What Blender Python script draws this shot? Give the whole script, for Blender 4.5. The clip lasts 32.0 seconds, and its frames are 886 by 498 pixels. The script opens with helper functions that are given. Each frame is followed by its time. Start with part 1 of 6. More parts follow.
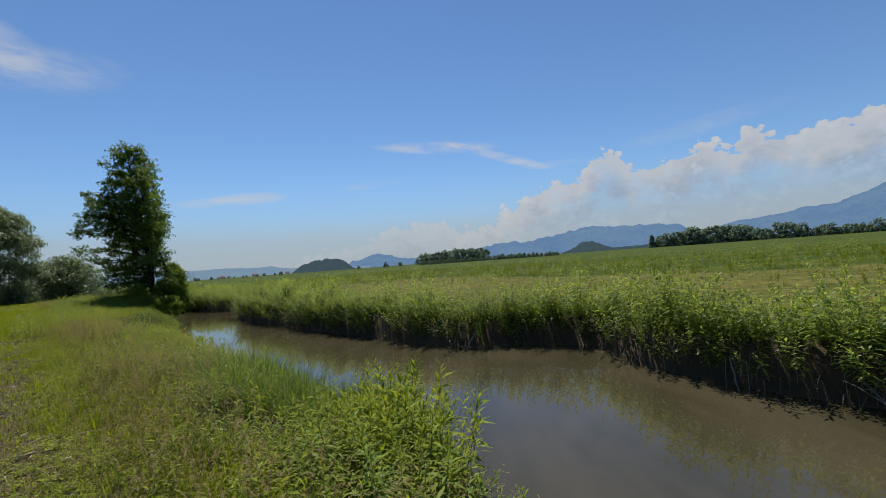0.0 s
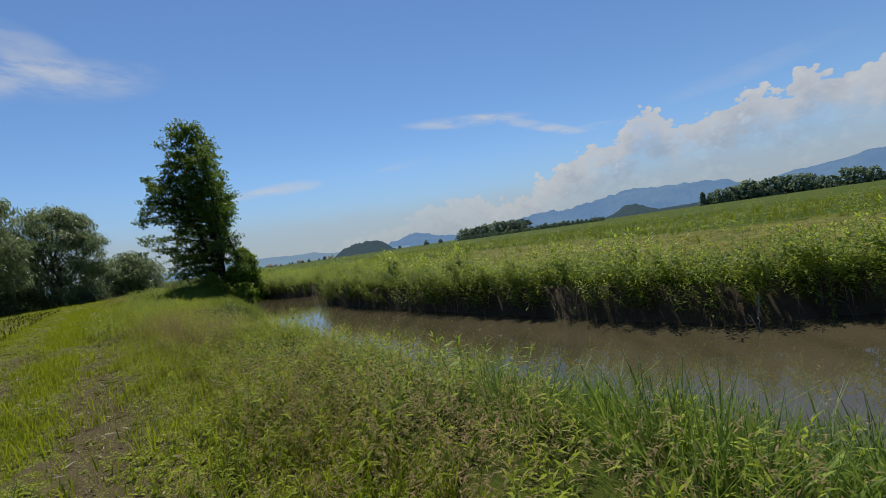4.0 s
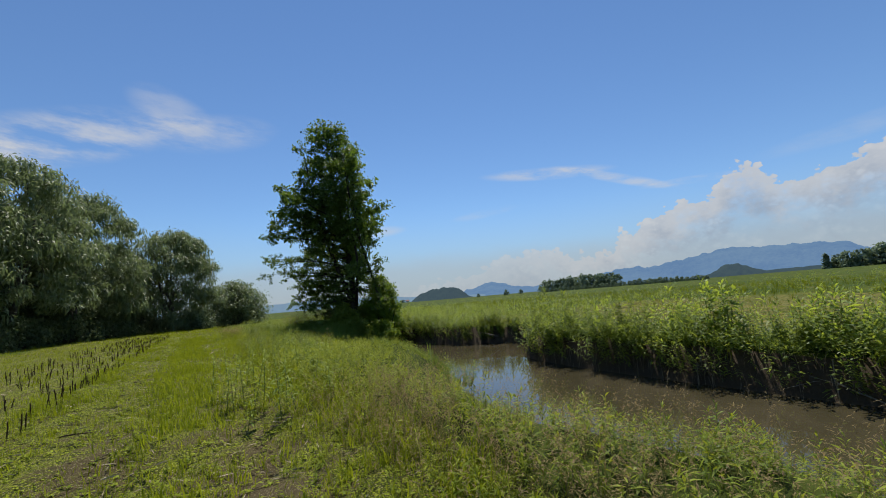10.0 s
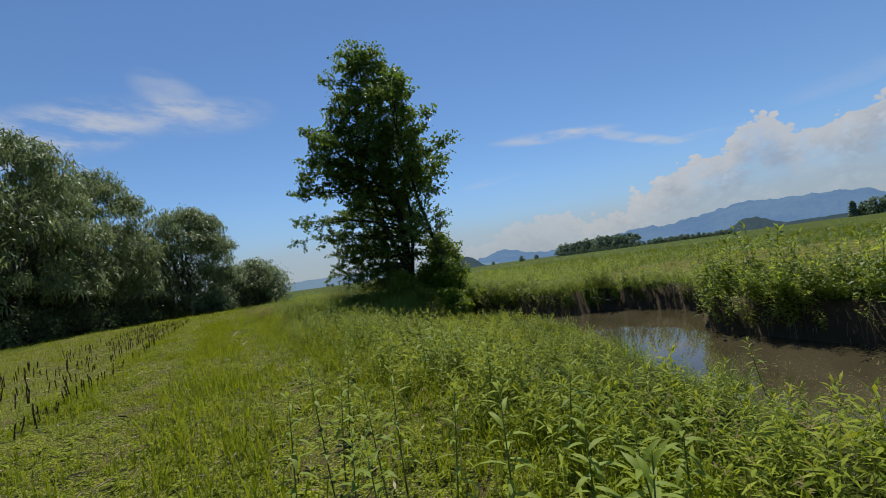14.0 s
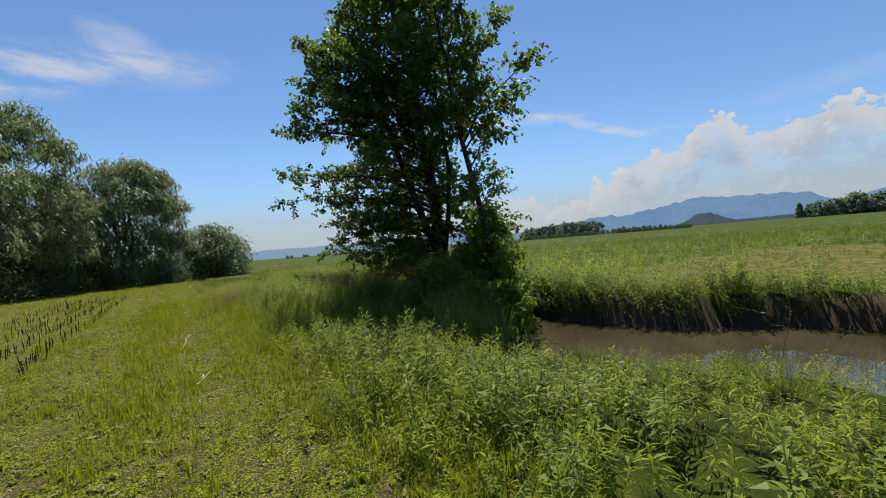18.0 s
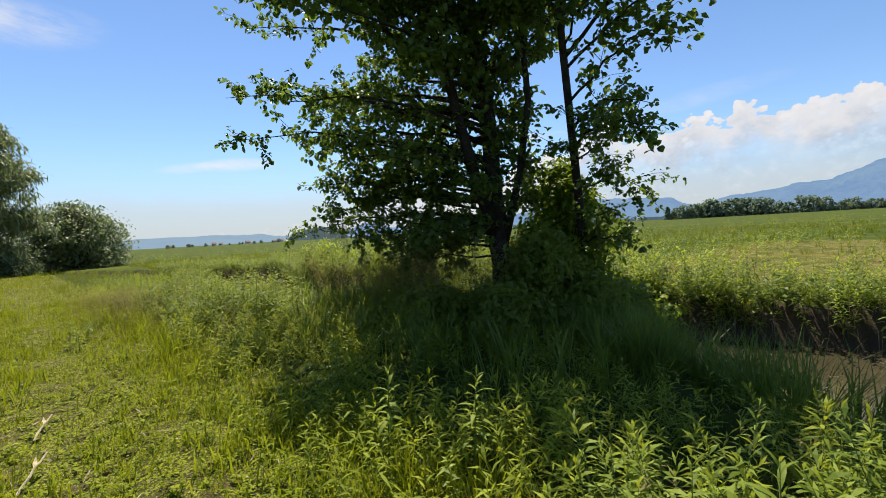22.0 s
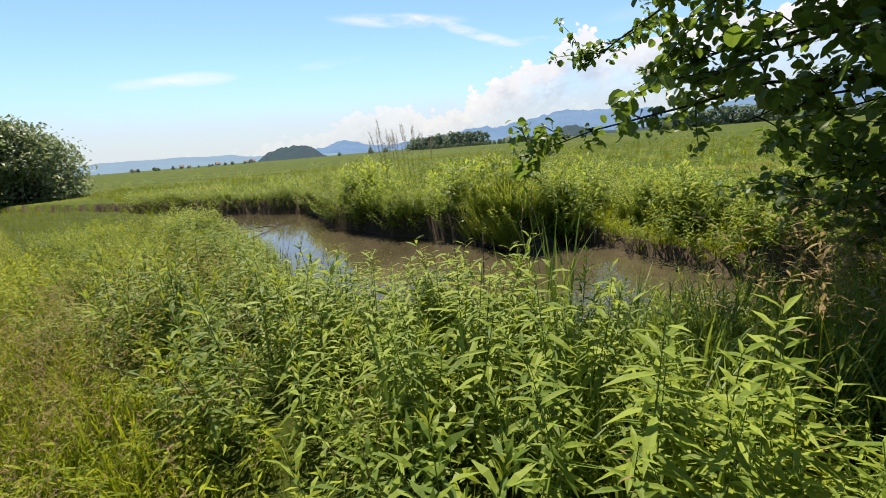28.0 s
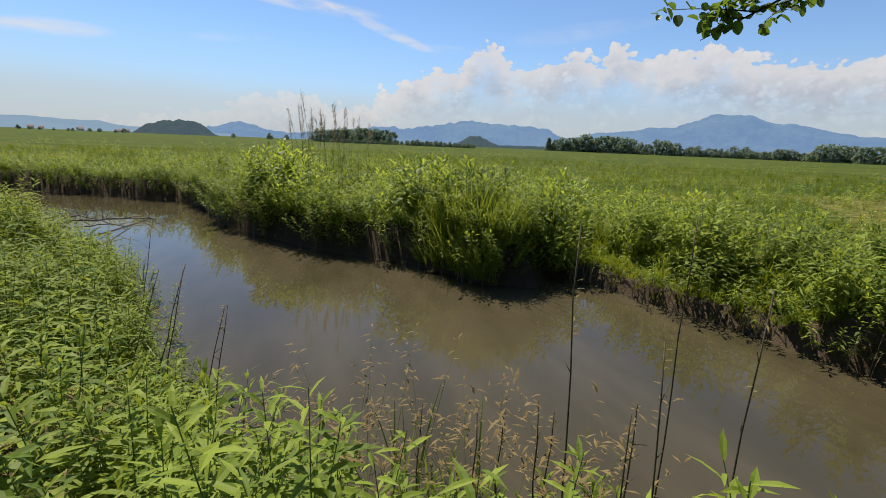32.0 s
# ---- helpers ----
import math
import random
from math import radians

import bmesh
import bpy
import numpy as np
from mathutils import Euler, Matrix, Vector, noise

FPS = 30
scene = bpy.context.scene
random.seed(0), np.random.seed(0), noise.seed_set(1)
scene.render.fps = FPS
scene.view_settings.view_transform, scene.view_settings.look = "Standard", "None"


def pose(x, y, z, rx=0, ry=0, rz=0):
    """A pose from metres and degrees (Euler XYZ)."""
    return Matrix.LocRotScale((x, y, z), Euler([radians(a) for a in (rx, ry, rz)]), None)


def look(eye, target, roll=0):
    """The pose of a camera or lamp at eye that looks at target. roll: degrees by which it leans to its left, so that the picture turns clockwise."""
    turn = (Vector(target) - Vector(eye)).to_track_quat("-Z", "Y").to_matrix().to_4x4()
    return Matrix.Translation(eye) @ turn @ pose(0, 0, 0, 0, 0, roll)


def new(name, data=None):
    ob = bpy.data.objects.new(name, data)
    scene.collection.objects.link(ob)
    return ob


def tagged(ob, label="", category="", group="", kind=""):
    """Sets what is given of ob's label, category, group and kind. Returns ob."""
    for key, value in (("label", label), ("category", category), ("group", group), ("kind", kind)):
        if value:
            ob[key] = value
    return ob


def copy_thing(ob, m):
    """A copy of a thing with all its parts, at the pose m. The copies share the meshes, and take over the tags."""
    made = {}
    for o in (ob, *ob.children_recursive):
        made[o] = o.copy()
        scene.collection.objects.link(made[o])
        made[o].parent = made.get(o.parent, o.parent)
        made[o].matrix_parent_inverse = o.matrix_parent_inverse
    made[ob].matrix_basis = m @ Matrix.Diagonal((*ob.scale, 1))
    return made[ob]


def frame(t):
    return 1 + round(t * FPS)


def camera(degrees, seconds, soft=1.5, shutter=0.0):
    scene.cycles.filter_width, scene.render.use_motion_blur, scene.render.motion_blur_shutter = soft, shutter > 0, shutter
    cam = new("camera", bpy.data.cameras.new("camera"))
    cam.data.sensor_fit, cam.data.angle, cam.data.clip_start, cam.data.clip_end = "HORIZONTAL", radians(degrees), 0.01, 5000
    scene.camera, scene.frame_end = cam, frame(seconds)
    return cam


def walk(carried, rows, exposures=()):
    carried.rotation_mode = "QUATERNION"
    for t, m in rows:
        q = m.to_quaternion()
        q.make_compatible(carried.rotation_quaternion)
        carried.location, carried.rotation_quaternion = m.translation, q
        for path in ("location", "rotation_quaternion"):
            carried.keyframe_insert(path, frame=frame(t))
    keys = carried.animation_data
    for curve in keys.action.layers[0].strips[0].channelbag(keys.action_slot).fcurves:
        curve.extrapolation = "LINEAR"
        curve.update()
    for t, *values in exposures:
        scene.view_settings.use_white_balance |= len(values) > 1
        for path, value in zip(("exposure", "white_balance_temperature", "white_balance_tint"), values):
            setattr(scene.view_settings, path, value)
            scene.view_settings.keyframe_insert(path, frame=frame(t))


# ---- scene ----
cam = camera(89.4, 32.0, 0.95)
PATH = [
    (0, (0.0, 0.0, 1.651), (0.001, 1.999, 1.708), -4.2),
    (0.5, (-0.554, 0.541, 1.612), (-0.653, 2.538, 1.654), -3.6),
    (1, (-1.066, 1.059, 1.582), (-1.2, 3.055, 1.598), -4.0),
    (1.5, (-1.581, 1.586, 1.57), (-1.757, 3.578, 1.546), -5.7),
    (2, (-2.056, 2.111, 1.563), (-2.258, 4.101, 1.535), -6.9),
    (2.5, (-2.56, 2.647, 1.55), (-2.754, 4.638, 1.547), -8.2),
    (3, (-3.074, 3.154, 1.496), (-3.278, 5.143, 1.491), -8.5),
    (3.5, (-3.633, 3.686, 1.468), (-3.833, 5.676, 1.445), -8.6),
    (5.5, (-6.114, 6.131, 1.501), (-6.19, 8.129, 1.455), -5.8),
    (6, (-6.723, 6.643, 1.505), (-6.916, 8.634, 1.509), -5.3),
    (6.5, (-7.389, 7.14, 1.529), (-7.805, 9.095, 1.579), -5.7),
    (7, (-8.045, 7.679, 1.513), (-8.553, 9.612, 1.565), -5.8),
    (7.5, (-8.673, 8.293, 1.5), (-9.216, 10.217, 1.562), -6.5),
    (8, (-9.321, 8.899, 1.477), (-9.874, 10.819, 1.575), -5.8),
    (8.5, (-10.002, 9.493, 1.471), (-10.597, 11.398, 1.603), -5.0),
    (9, (-10.652, 10.11, 1.477), (-11.262, 12.01, 1.606), -5.3),
    (9.5, (-11.229, 10.758, 1.472), (-11.824, 12.662, 1.607), -5.3),
    (10, (-11.843, 11.366, 1.475), (-12.321, 13.295, 1.696), -4.7),
    (10.5, (-12.436, 12.04, 1.51), (-12.727, 13.998, 1.796), -4.8),
    (11, (-13.04, 12.717, 1.489), (-13.236, 14.7, 1.664), -3.9),
    (11.5, (-13.595, 13.31, 1.466), (-13.767, 15.297, 1.615), -5.3),
    (12, (-14.173, 13.844, 1.456), (-14.372, 15.829, 1.592), -5.6),
    (12.5, (-14.675, 14.385, 1.443), (-14.883, 16.37, 1.563), -5.9),
    (13, (-15.218, 14.95, 1.454), (-15.532, 16.923, 1.541), -6.5),
    (13.5, (-15.786, 15.467, 1.436), (-16.208, 17.421, 1.497), -6.9),
    (14, (-16.249, 15.951, 1.413), (-16.791, 17.874, 1.509), -7.7),
    (14.5, (-16.778, 16.479, 1.392), (-17.406, 18.375, 1.492), -7.6),
    (16.5, (-18.702, 19.068, 1.864), (-19.325, 20.968, 1.893), -3.9),
    (17, (-19.387, 19.708, 1.858), (-19.845, 21.655, 1.84), -3.8),
    (17.5, (-20.004, 20.335, 1.847), (-20.398, 22.296, 1.828), -4.0),
    (18, (-20.623, 20.957, 1.86), (-21.016, 22.919, 1.842), -4.6),
    (18.5, (-21.164, 21.577, 1.875), (-21.542, 23.54, 1.854), -5.0),
    (19, (-21.749, 22.295, 1.834), (-22.137, 24.256, 1.789), -5.4),
    (19.5, (-22.353, 22.963, 1.806), (-22.75, 24.922, 1.732), -5.3),
    (20, (-22.902, 23.684, 1.758), (-23.271, 25.646, 1.627), -4.7),
    (20.5, (-23.466, 24.329, 1.749), (-23.676, 26.315, 1.644), -3.1),
    (21, (-24.035, 24.975, 1.735), (-24.059, 26.974, 1.665), -1.9),
    (21.5, (-24.687, 25.634, 1.779), (-24.673, 27.633, 1.729), -1.9),
    (22, (-25.3, 26.243, 1.751), (-25.261, 28.241, 1.673), -3.3),
    (22.5, (-25.907, 26.888, 1.739), (-25.901, 28.882, 1.593), -4.6),
    (23, (-26.437, 27.502, 1.718), (-26.475, 29.494, 1.543), -4.6),
    (23.5, (-26.949, 28.201, 1.693), (-27.069, 30.184, 1.462), -4.3),
    (24, (-27.426, 28.844, 1.722), (-27.613, 30.823, 1.496), -4.8),
    (24.5, (-27.739, 29.467, 1.785), (-27.923, 31.441, 1.52), -6.6),
    (25, (-28.016, 30.114, 1.793), (-28.202, 32.085, 1.509), -6.9),
    (25.5, (-28.34, 30.714, 1.783), (-28.451, 32.683, 1.45), -6.7),
    (27.5, (-29.47, 32.978, 1.87), (-29.384, 34.936, 1.471), -5.1),
    (28, (-29.774, 33.529, 1.911), (-29.67, 35.475, 1.464), -4.7),
    (28.5, (-30.08, 34.078, 1.977), (-29.881, 36.008, 1.491), -4.9),
    (29, (-30.228, 34.555, 1.938), (-29.983, 36.479, 1.45), -4.9),
    (29.5, (-30.332, 35.016, 1.907), (-30.074, 36.941, 1.429), -3.2),
    (30, (-30.462, 35.552, 1.885), (-30.112, 37.474, 1.457), -1.2),
    (30.5, (-30.567, 35.976, 1.908), (-30.163, 37.892, 1.501), -0.4),
    (31, (-30.535, 36.341, 1.924), (-30.108, 38.258, 1.544), 0.5),
    (31.5, (-30.567, 36.6, 1.905), (-30.148, 38.52, 1.532), 1.9),
    (32, (-30.638, 36.959, 1.792), (-30.09, 38.828, 1.339), 2.4),
]
walk(cam, [(t, look(eye, target, roll)) for t, eye, target, roll in PATH],
     [(0, 0.04, 6500, 10), (6, 0.04, 6500, 10), (9, 0.13, 6500, 10), (11, 0.10, 6500, 10), (14, 0.02, 6500, 10), (17, 0.22, 6600, 10), (20, 0.46, 6900, 10), (22, 0.70, 7100, 13), (23, 0.85, 7100, 15), (25, 1.1, 7200, 16), (28, 0.92, 7200, 14), (31, 0.62, 7000, 13), (32, 0.46, 7000, 13)])

# ---- world, sun ----
SUN_AZ, SUN_EL = -14.0, 62.0      # degrees: to the right of +y, and above the horizon


class Nodes:
    """A small helper that adds and links shader nodes."""

    def __init__(self, tree):
        self.t = tree
        tree.nodes.clear()

    def add(self, kind, **values):
        n = self.t.nodes.new(kind)
        for key, value in values.items():
            if key in ("operation", "blend_type", "data_type", "noise_dimensions", "sky_type", "interpolation_type", "feature",
                       "sun_disc", "sun_elevation", "sun_rotation", "air_density", "dust_density", "ozone_density", "altitude",
                       "attribute_name", "use_clamp", "clamp"):
                set_node(n, key, value)
            else:
                sock = n.inputs[int(key[1:])] if key[0] == "i" and key[1:].isdigit() else n.inputs[key.replace("_", " ")]
                if isinstance(value, bpy.types.NodeSocket):
                    self.t.links.new(value, sock)
                else:
                    sock.default_value = value
        return n

    def math(self, op, a, b=0.0, c=0.0, clamp=False):
        n = self.t.nodes.new("ShaderNodeMath")
        n.operation, n.use_clamp = op, clamp
        for k, value in enumerate((a, b, c)):
            if isinstance(value, bpy.types.NodeSocket):
                self.t.links.new(value, n.inputs[k])
            else:
                n.inputs[k].default_value = value
        return n.outputs[0]

    def mix(self, fac, a, b, blend="MIX"):
        n = self.t.nodes.new("ShaderNodeMix")
        n.data_type, n.blend_type = "RGBA", blend
        for sock, value in ((n.inputs[0], fac), (n.inputs[6], a), (n.inputs[7], b)):
            if isinstance(value, bpy.types.NodeSocket):
                self.t.links.new(value, sock)
            else:
                sock.default_value = value
        return n.outputs[2]

    def noise(self, vector, scale, detail=4.0, rough=0.55):
        n = self.t.nodes.new("ShaderNodeTexNoise")
        if vector is not None:
            self.t.links.new(vector, n.inputs["Vector"])
        n.inputs["Scale"].default_value, n.inputs["Detail"].default_value, n.inputs["Roughness"].default_value = scale, detail, rough
        return n.outputs["Fac"]

    def range(self, value, a, b, c=0.0, d=1.0, smooth=True):
        n = self.t.nodes.new("ShaderNodeMapRange")
        n.interpolation_type = "SMOOTHSTEP" if smooth else "LINEAR"
        self.t.links.new(value, n.inputs[0])
        for k, x in ((1, a), (2, b), (3, c), (4, d)):
            if isinstance(x, bpy.types.NodeSocket):
                self.t.links.new(x, n.inputs[k])
            else:
                n.inputs[k].default_value = x
        return n.outputs[0]

    def link(self, a, b):
        self.t.links.new(a, b)


def set_node(node, key, value):
    """Plain settings of a node, written out by name."""
    if key == "sky_type":
        node.sky_type = value
    elif key == "sun_disc":
        node.sun_disc = value
    elif key == "sun_elevation":
        node.sun_elevation = value
    elif key == "sun_rotation":
        node.sun_rotation = value
    elif key == "air_density":
        node.air_density = value
    elif key == "dust_density":
        node.dust_density = value
    elif key == "ozone_density":
        node.ozone_density = value
    elif key == "attribute_name":
        node.attribute_name = value
    elif key == "operation":
        node.operation = value
    elif key == "feature":
        node.feature = value


world = bpy.data.worlds.new("sky")
scene.world = world
world.use_nodes = True
W = Nodes(world.node_tree)
sky = W.add("ShaderNodeTexSky", sky_type="NISHITA", sun_disc=False, sun_elevation=radians(SUN_EL), sun_rotation=radians(SUN_AZ),
            air_density=1.0, dust_density=0.0, ozone_density=3.5)
way = W.add("ShaderNodeTexCoord").outputs["Generated"]
axis = W.add("ShaderNodeSeparateXYZ", i0=way)
wx, wy, wz = axis.outputs
azim = W.math("MULTIPLY", W.math("ARCTAN2", wx, wy), 180 / math.pi)      # degrees to the right of +y
elev = W.math("MULTIPLY", W.math("ARCSINE", wz), 180 / math.pi)          # degrees above the horizon


def curve_of(value, lo, hi, points, top):
    """A smooth curve through (x, y) points; x from lo to hi, y from 0 to top."""
    n = W.t.nodes.new("ShaderNodeFloatCurve")
    W.link(W.range(value, lo, hi, smooth=False), n.inputs["Value"])
    c = n.mapping.curves[0]
    while len(c.points) < len(points):
        c.points.new(0.5, 0.5)
    for p, (x, y) in zip(c.points, points):
        p.location = ((x - lo) / (hi - lo), y / top)
        p.handle_type = "AUTO_CLAMPED"
    n.mapping.update()
    return W.math("MULTIPLY", n.outputs[0], top)


# The cumulus bank over the mountains: its upper edge by azimuth, broken up into billows.
BANK_TOP = [(-60, 0.5), (-22, 1.4), (-12, 3.2), (-8, 4.4), (-1, 5.4), (3, 4.9), (8, 5.9), (12, 7.9), (15.5, 9.2), (18, 9.8), (19.6, 11.6), (21, 11.9),
            (23, 10.3), (26, 9.9), (31, 11.1), (33.3, 10.3), (35.5, 11.9), (38, 10.4), (42, 10.6), (45, 11.2), (48.5, 9.9), (56, 9.5), (66, 9.2), (90, 8.0)]
flat = W.add("ShaderNodeCombineXYZ", i0=W.math("MULTIPLY", azim, 0.1), i1=W.math("MULTIPLY", elev, 0.13), i2=0.0).outputs[0]


def billow(scale, shift):
    n = W.t.nodes.new("ShaderNodeTexVoronoi")
    n.feature, n.inputs["Scale"].default_value = "SMOOTH_F1", scale
    n.inputs["Smoothness"].default_value = 0.55
    v = W.t.nodes.new("ShaderNodeVectorMath")
    v.operation = "ADD"
    W.link(flat, v.inputs[0])
    v.inputs[1].default_value = (shift, shift * 1.7, shift * 0.6)
    W.link(v.outputs[0], n.inputs["Vector"])
    return n.outputs["Distance"]


bank = curve_of(azim, -60, 90, BANK_TOP, 18.0)
puffs = W.math("MULTIPLY", W.math("SUBTRACT", 0.42, billow(3.4, 1.3)), 2.4)
puffs = W.math("ADD", puffs, W.math("MULTIPLY", W.math("SUBTRACT", 0.4, billow(9.0, 3.1)), 1.9))
puffs = W.math("ADD", puffs, W.math("MULTIPLY", W.math("SUBTRACT", 0.4, billow(21.0, 5.3)), 0.95))
puffs = W.math("ADD", puffs, W.math("MULTIPLY", W.math("SUBTRACT", W.noise(flat, 12.0, 7.0, 0.6), 0.5), 1.5))
under = W.math("SUBTRACT", W.math("ADD", bank, puffs), elev)              # degrees below the cloud's edge
dense = W.range(under, -0.06, 0.30)
broad = W.noise(flat, 1.9, 6.0, 0.62)
# inside the bank: bright billows above, greyer and thinner below
inner = W.range(W.math("ADD", W.math("MULTIPLY", under, 0.10), broad), 0.52, 1.08)
thin = W.range(W.math("ADD", broad, W.math("MULTIPLY", W.math("SUBTRACT", under, 2.2), -0.10)), 0.10, 0.62, 0.22, 1.0)
thin = W.math("MULTIPLY", thin, W.range(azim, -24.0, 17.0, 0.22, 1.0))
shade = W.mix(inner, (0.84, 0.86, 0.89, 1), (0.50, 0.57, 0.69, 1))
lit = W.range(W.math("ADD", puffs, W.math("MULTIPLY", W.noise(flat, 22.0, 4.0, 0.6), 0.7)), -0.2, 1.5)
shade = W.mix(W.math("MULTIPLY", lit, 0.75), shade, (1.0, 0.99, 0.97, 1))
# thin high wisps
streak = W.add("ShaderNodeCombineXYZ", i0=W.math("MULTIPLY", azim, 0.045), i1=W.math("ADD", W.math("MULTIPLY", elev, 0.16), W.math("MULTIPLY", azim, 0.012)), i2=3.0).outputs[0]
fibre = W.noise(streak, 3.2, 7.0, 0.62)


def patch(a, e, wa, we, slope=0.0):
    """A soft oval patch of sky at azimuth a and elevation e."""
    da = W.math("DIVIDE", W.math("SUBTRACT", azim, a), wa)
    de = W.math("DIVIDE", W.math("SUBTRACT", W.math("SUBTRACT", elev, e), W.math("MULTIPLY", W.math("SUBTRACT", azim, a), slope)), we)
    r = W.math("ADD", W.math("MULTIPLY", da, da), W.math("MULTIPLY", de, de))
    return W.range(r, 0.0, 1.0, 1.0, 0.0)


wisps = W.math("MULTIPLY", patch(0.0, 14.4, 9.0, 0.9, -0.06), 0.9)
for a, e, wa, we, slope, much in ((8.5, 12.5, 8.0, 0.75, -0.34, 0.9), (16.0, 10.9, 6.0, 0.55, -0.02, 0.7), (-54.0, 18.8, 11.0, 3.2, 0.22, 1.0), (-45.0, 22.4, 5.0, 2.6, -0.3, 0.5), (-41.0, 20.6, 8.0, 2.4, 0.1, 0.5),
                                  (-62.0, 15.8, 9.0, 2.2, 0.1, 0.7), (-23.0, 9.0, 5.0, 0.9, 0.05, 0.7), (-27.5, 8.6, 4.0, 0.7, 0.1, 0.4), (-8.0, 10.4, 5.0, 0.7, 0.12, 0.3), (31.0, 12.8, 10.0, 1.2, 0.1, 0.25)):
    wisps = W.math("ADD", wisps, W.math("MULTIPLY", patch(a, e, wa, we, slope), much))
wisps = W.math("MULTIPLY", wisps, W.range(fibre, 0.30, 0.66))
haze = W.range(elev, -2.0, 12.0, 0.84, 0.0)
blue = W.mix(1.0, sky.outputs[0], (0.88, 1.05, 1.21, 1), "MULTIPLY")
air = W.mix(haze, blue, (3.1, 3.85, 4.9, 1))
CLOUD = 6.8
# a pale veil of far cloud low over the plain
veil = W.math("MULTIPLY", W.range(W.math("ADD", elev, W.math("MULTIPLY", W.noise(flat, 2.6, 3.0), 1.6)), 7.4, 4.2), W.range(azim, -70.0, -40.0, 0.2, 0.42))
air = W.mix(veil, air, (4.3, 4.7, 5.2, 1))
cloudy = W.mix(W.math("MULTIPLY", W.math("MULTIPLY", dense, thin), 0.86, clamp=True), air, W.mix(1.0, shade, (CLOUD, CLOUD, CLOUD, 1), "MULTIPLY"))
cloudy = W.mix(W.math("MULTIPLY", wisps, 0.75, clamp=True), cloudy, (CLOUD * 0.92, CLOUD * 0.95, CLOUD, 1))
back = W.add("ShaderNodeBackground", Color=cloudy, Strength=0.086)
out = W.add("ShaderNodeOutputWorld")
W.link(back.outputs[0], out.inputs[0])

sun = bpy.data.lights.new("sun", "SUN")
sun.energy, sun.angle, sun.color = 5.0, radians(0.6), (1.0, 0.95, 0.86)
sun_way = Vector((math.sin(radians(SUN_AZ)) * math.cos(radians(SUN_EL)), math.cos(radians(SUN_AZ)) * math.cos(radians(SUN_EL)), math.sin(radians(SUN_EL))))
new("sun", sun).matrix_world = look(sun_way * 50, (0, 0, 0))

# ---- materials ----
def material(name):
    m = bpy.data.materials.new(name)
    m.use_nodes = True
    return m, Nodes(m.node_tree)


def finish(N, shader):
    o = N.add("ShaderNodeOutputMaterial")
    N.link(shader, o.inputs[0])


def principled(N, colour, rough=0.7, spec=0.3, normal=None):
    p = N.t.nodes.new("ShaderNodeBsdfPrincipled")
    for key, value in (("Base Color", colour), ("Roughness", rough), ("Specular IOR Level", spec)):
        if isinstance(value, bpy.types.NodeSocket):
            N.link(value, p.inputs[key])
        else:
            p.inputs[key].default_value = value
    if normal is not None:
        N.link(normal, p.inputs["Normal"])
    return p


def bumped(N, height, strength, distance):
    b = N.t.nodes.new("ShaderNodeBump")
    N.link(height, b.inputs["Height"])
    b.inputs["Strength"].default_value, b.inputs["Distance"].default_value = strength, distance
    return b.outputs[0]


def leaf_material(name, dark, light, glow, through_part=0.4, gloss=0.2, rough=0.5, patchy=0.35):
    """Thin leaves: two greens by leaf, drifts over the ground, and light that shines through."""
    m, N = material(name)
    geo = N.add("ShaderNodeNewGeometry")
    rnd = geo.outputs["Random Per Island"]
    drift = N.noise(geo.outputs["Position"], patchy, 3.0)
    fine = N.noise(geo.outputs["Position"], 40.0, 2.0)
    k = N.math("ADD", N.math("MULTIPLY", N.range(rnd, 0.0, 1.0), 0.85), N.math("MULTIPLY", N.math("SUBTRACT", N.range(drift, 0.3, 0.7), 0.3), 0.5))
    k = N.math("ADD", k, N.math("MULTIPLY", N.math("SUBTRACT", fine, 0.5), 0.5), clamp=True)
    colour = N.mix(k, (*dark, 1), (*light, 1))
    p = principled(N, colour, rough, gloss)
    t = N.add("ShaderNodeBsdfTranslucent", Color=N.mix(0.55, colour, (*glow, 1)))
    mix = N.add("ShaderNodeMixShader", i0=through_part, i1=p.outputs[0], i2=t.outputs[0])
    finish(N, mix.outputs[0])
    return m


def plain_material(name, dark, light, scale=8.0, rough=0.8, spec=0.2, bump=0.4, bump_scale=60.0, size=0.01):
    """A matt surface with two scales of variation and fine relief."""
    m, N = material(name)
    where = N.add("ShaderNodeTexCoord").outputs["Object"]
    k = N.math("ADD", N.math("MULTIPLY", N.noise(where, scale, 5.0, 0.6), 0.7), N.math("MULTIPLY", N.noise(where, bump_scale, 3.0), 0.3))
    colour = N.mix(N.range(k, 0.3, 0.7), (*dark, 1), (*light, 1))
    p = principled(N, colour, rough, spec, bumped(N, N.noise(where, bump_scale, 4.0), bump, size))
    finish(N, p.outputs[0])
    return m


WEED = leaf_material("weed_leaf", (0.086, 0.138, 0.014), (0.290, 0.340, 0.036), (0.600, 0.600, 0.034), 0.36, 0.12, 0.6)
TALLWEED = leaf_material("tall_weed_leaf", (0.072, 0.122, 0.016), (0.236, 0.304, 0.044), (0.500, 0.550, 0.048), 0.36, 0.15, 0.55)
LUSH = leaf_material("lush_leaf", (0.076, 0.126, 0.012), (0.220, 0.280, 0.028), (0.480, 0.500, 0.030), 0.34, 0.25, 0.5)
BANKLEAF = leaf_material("bank_leaf", (0.086, 0.144, 0.020), (0.260, 0.340, 0.048), (0.560, 0.640, 0.054), 0.50, 0.30, 0.5, 0.7)
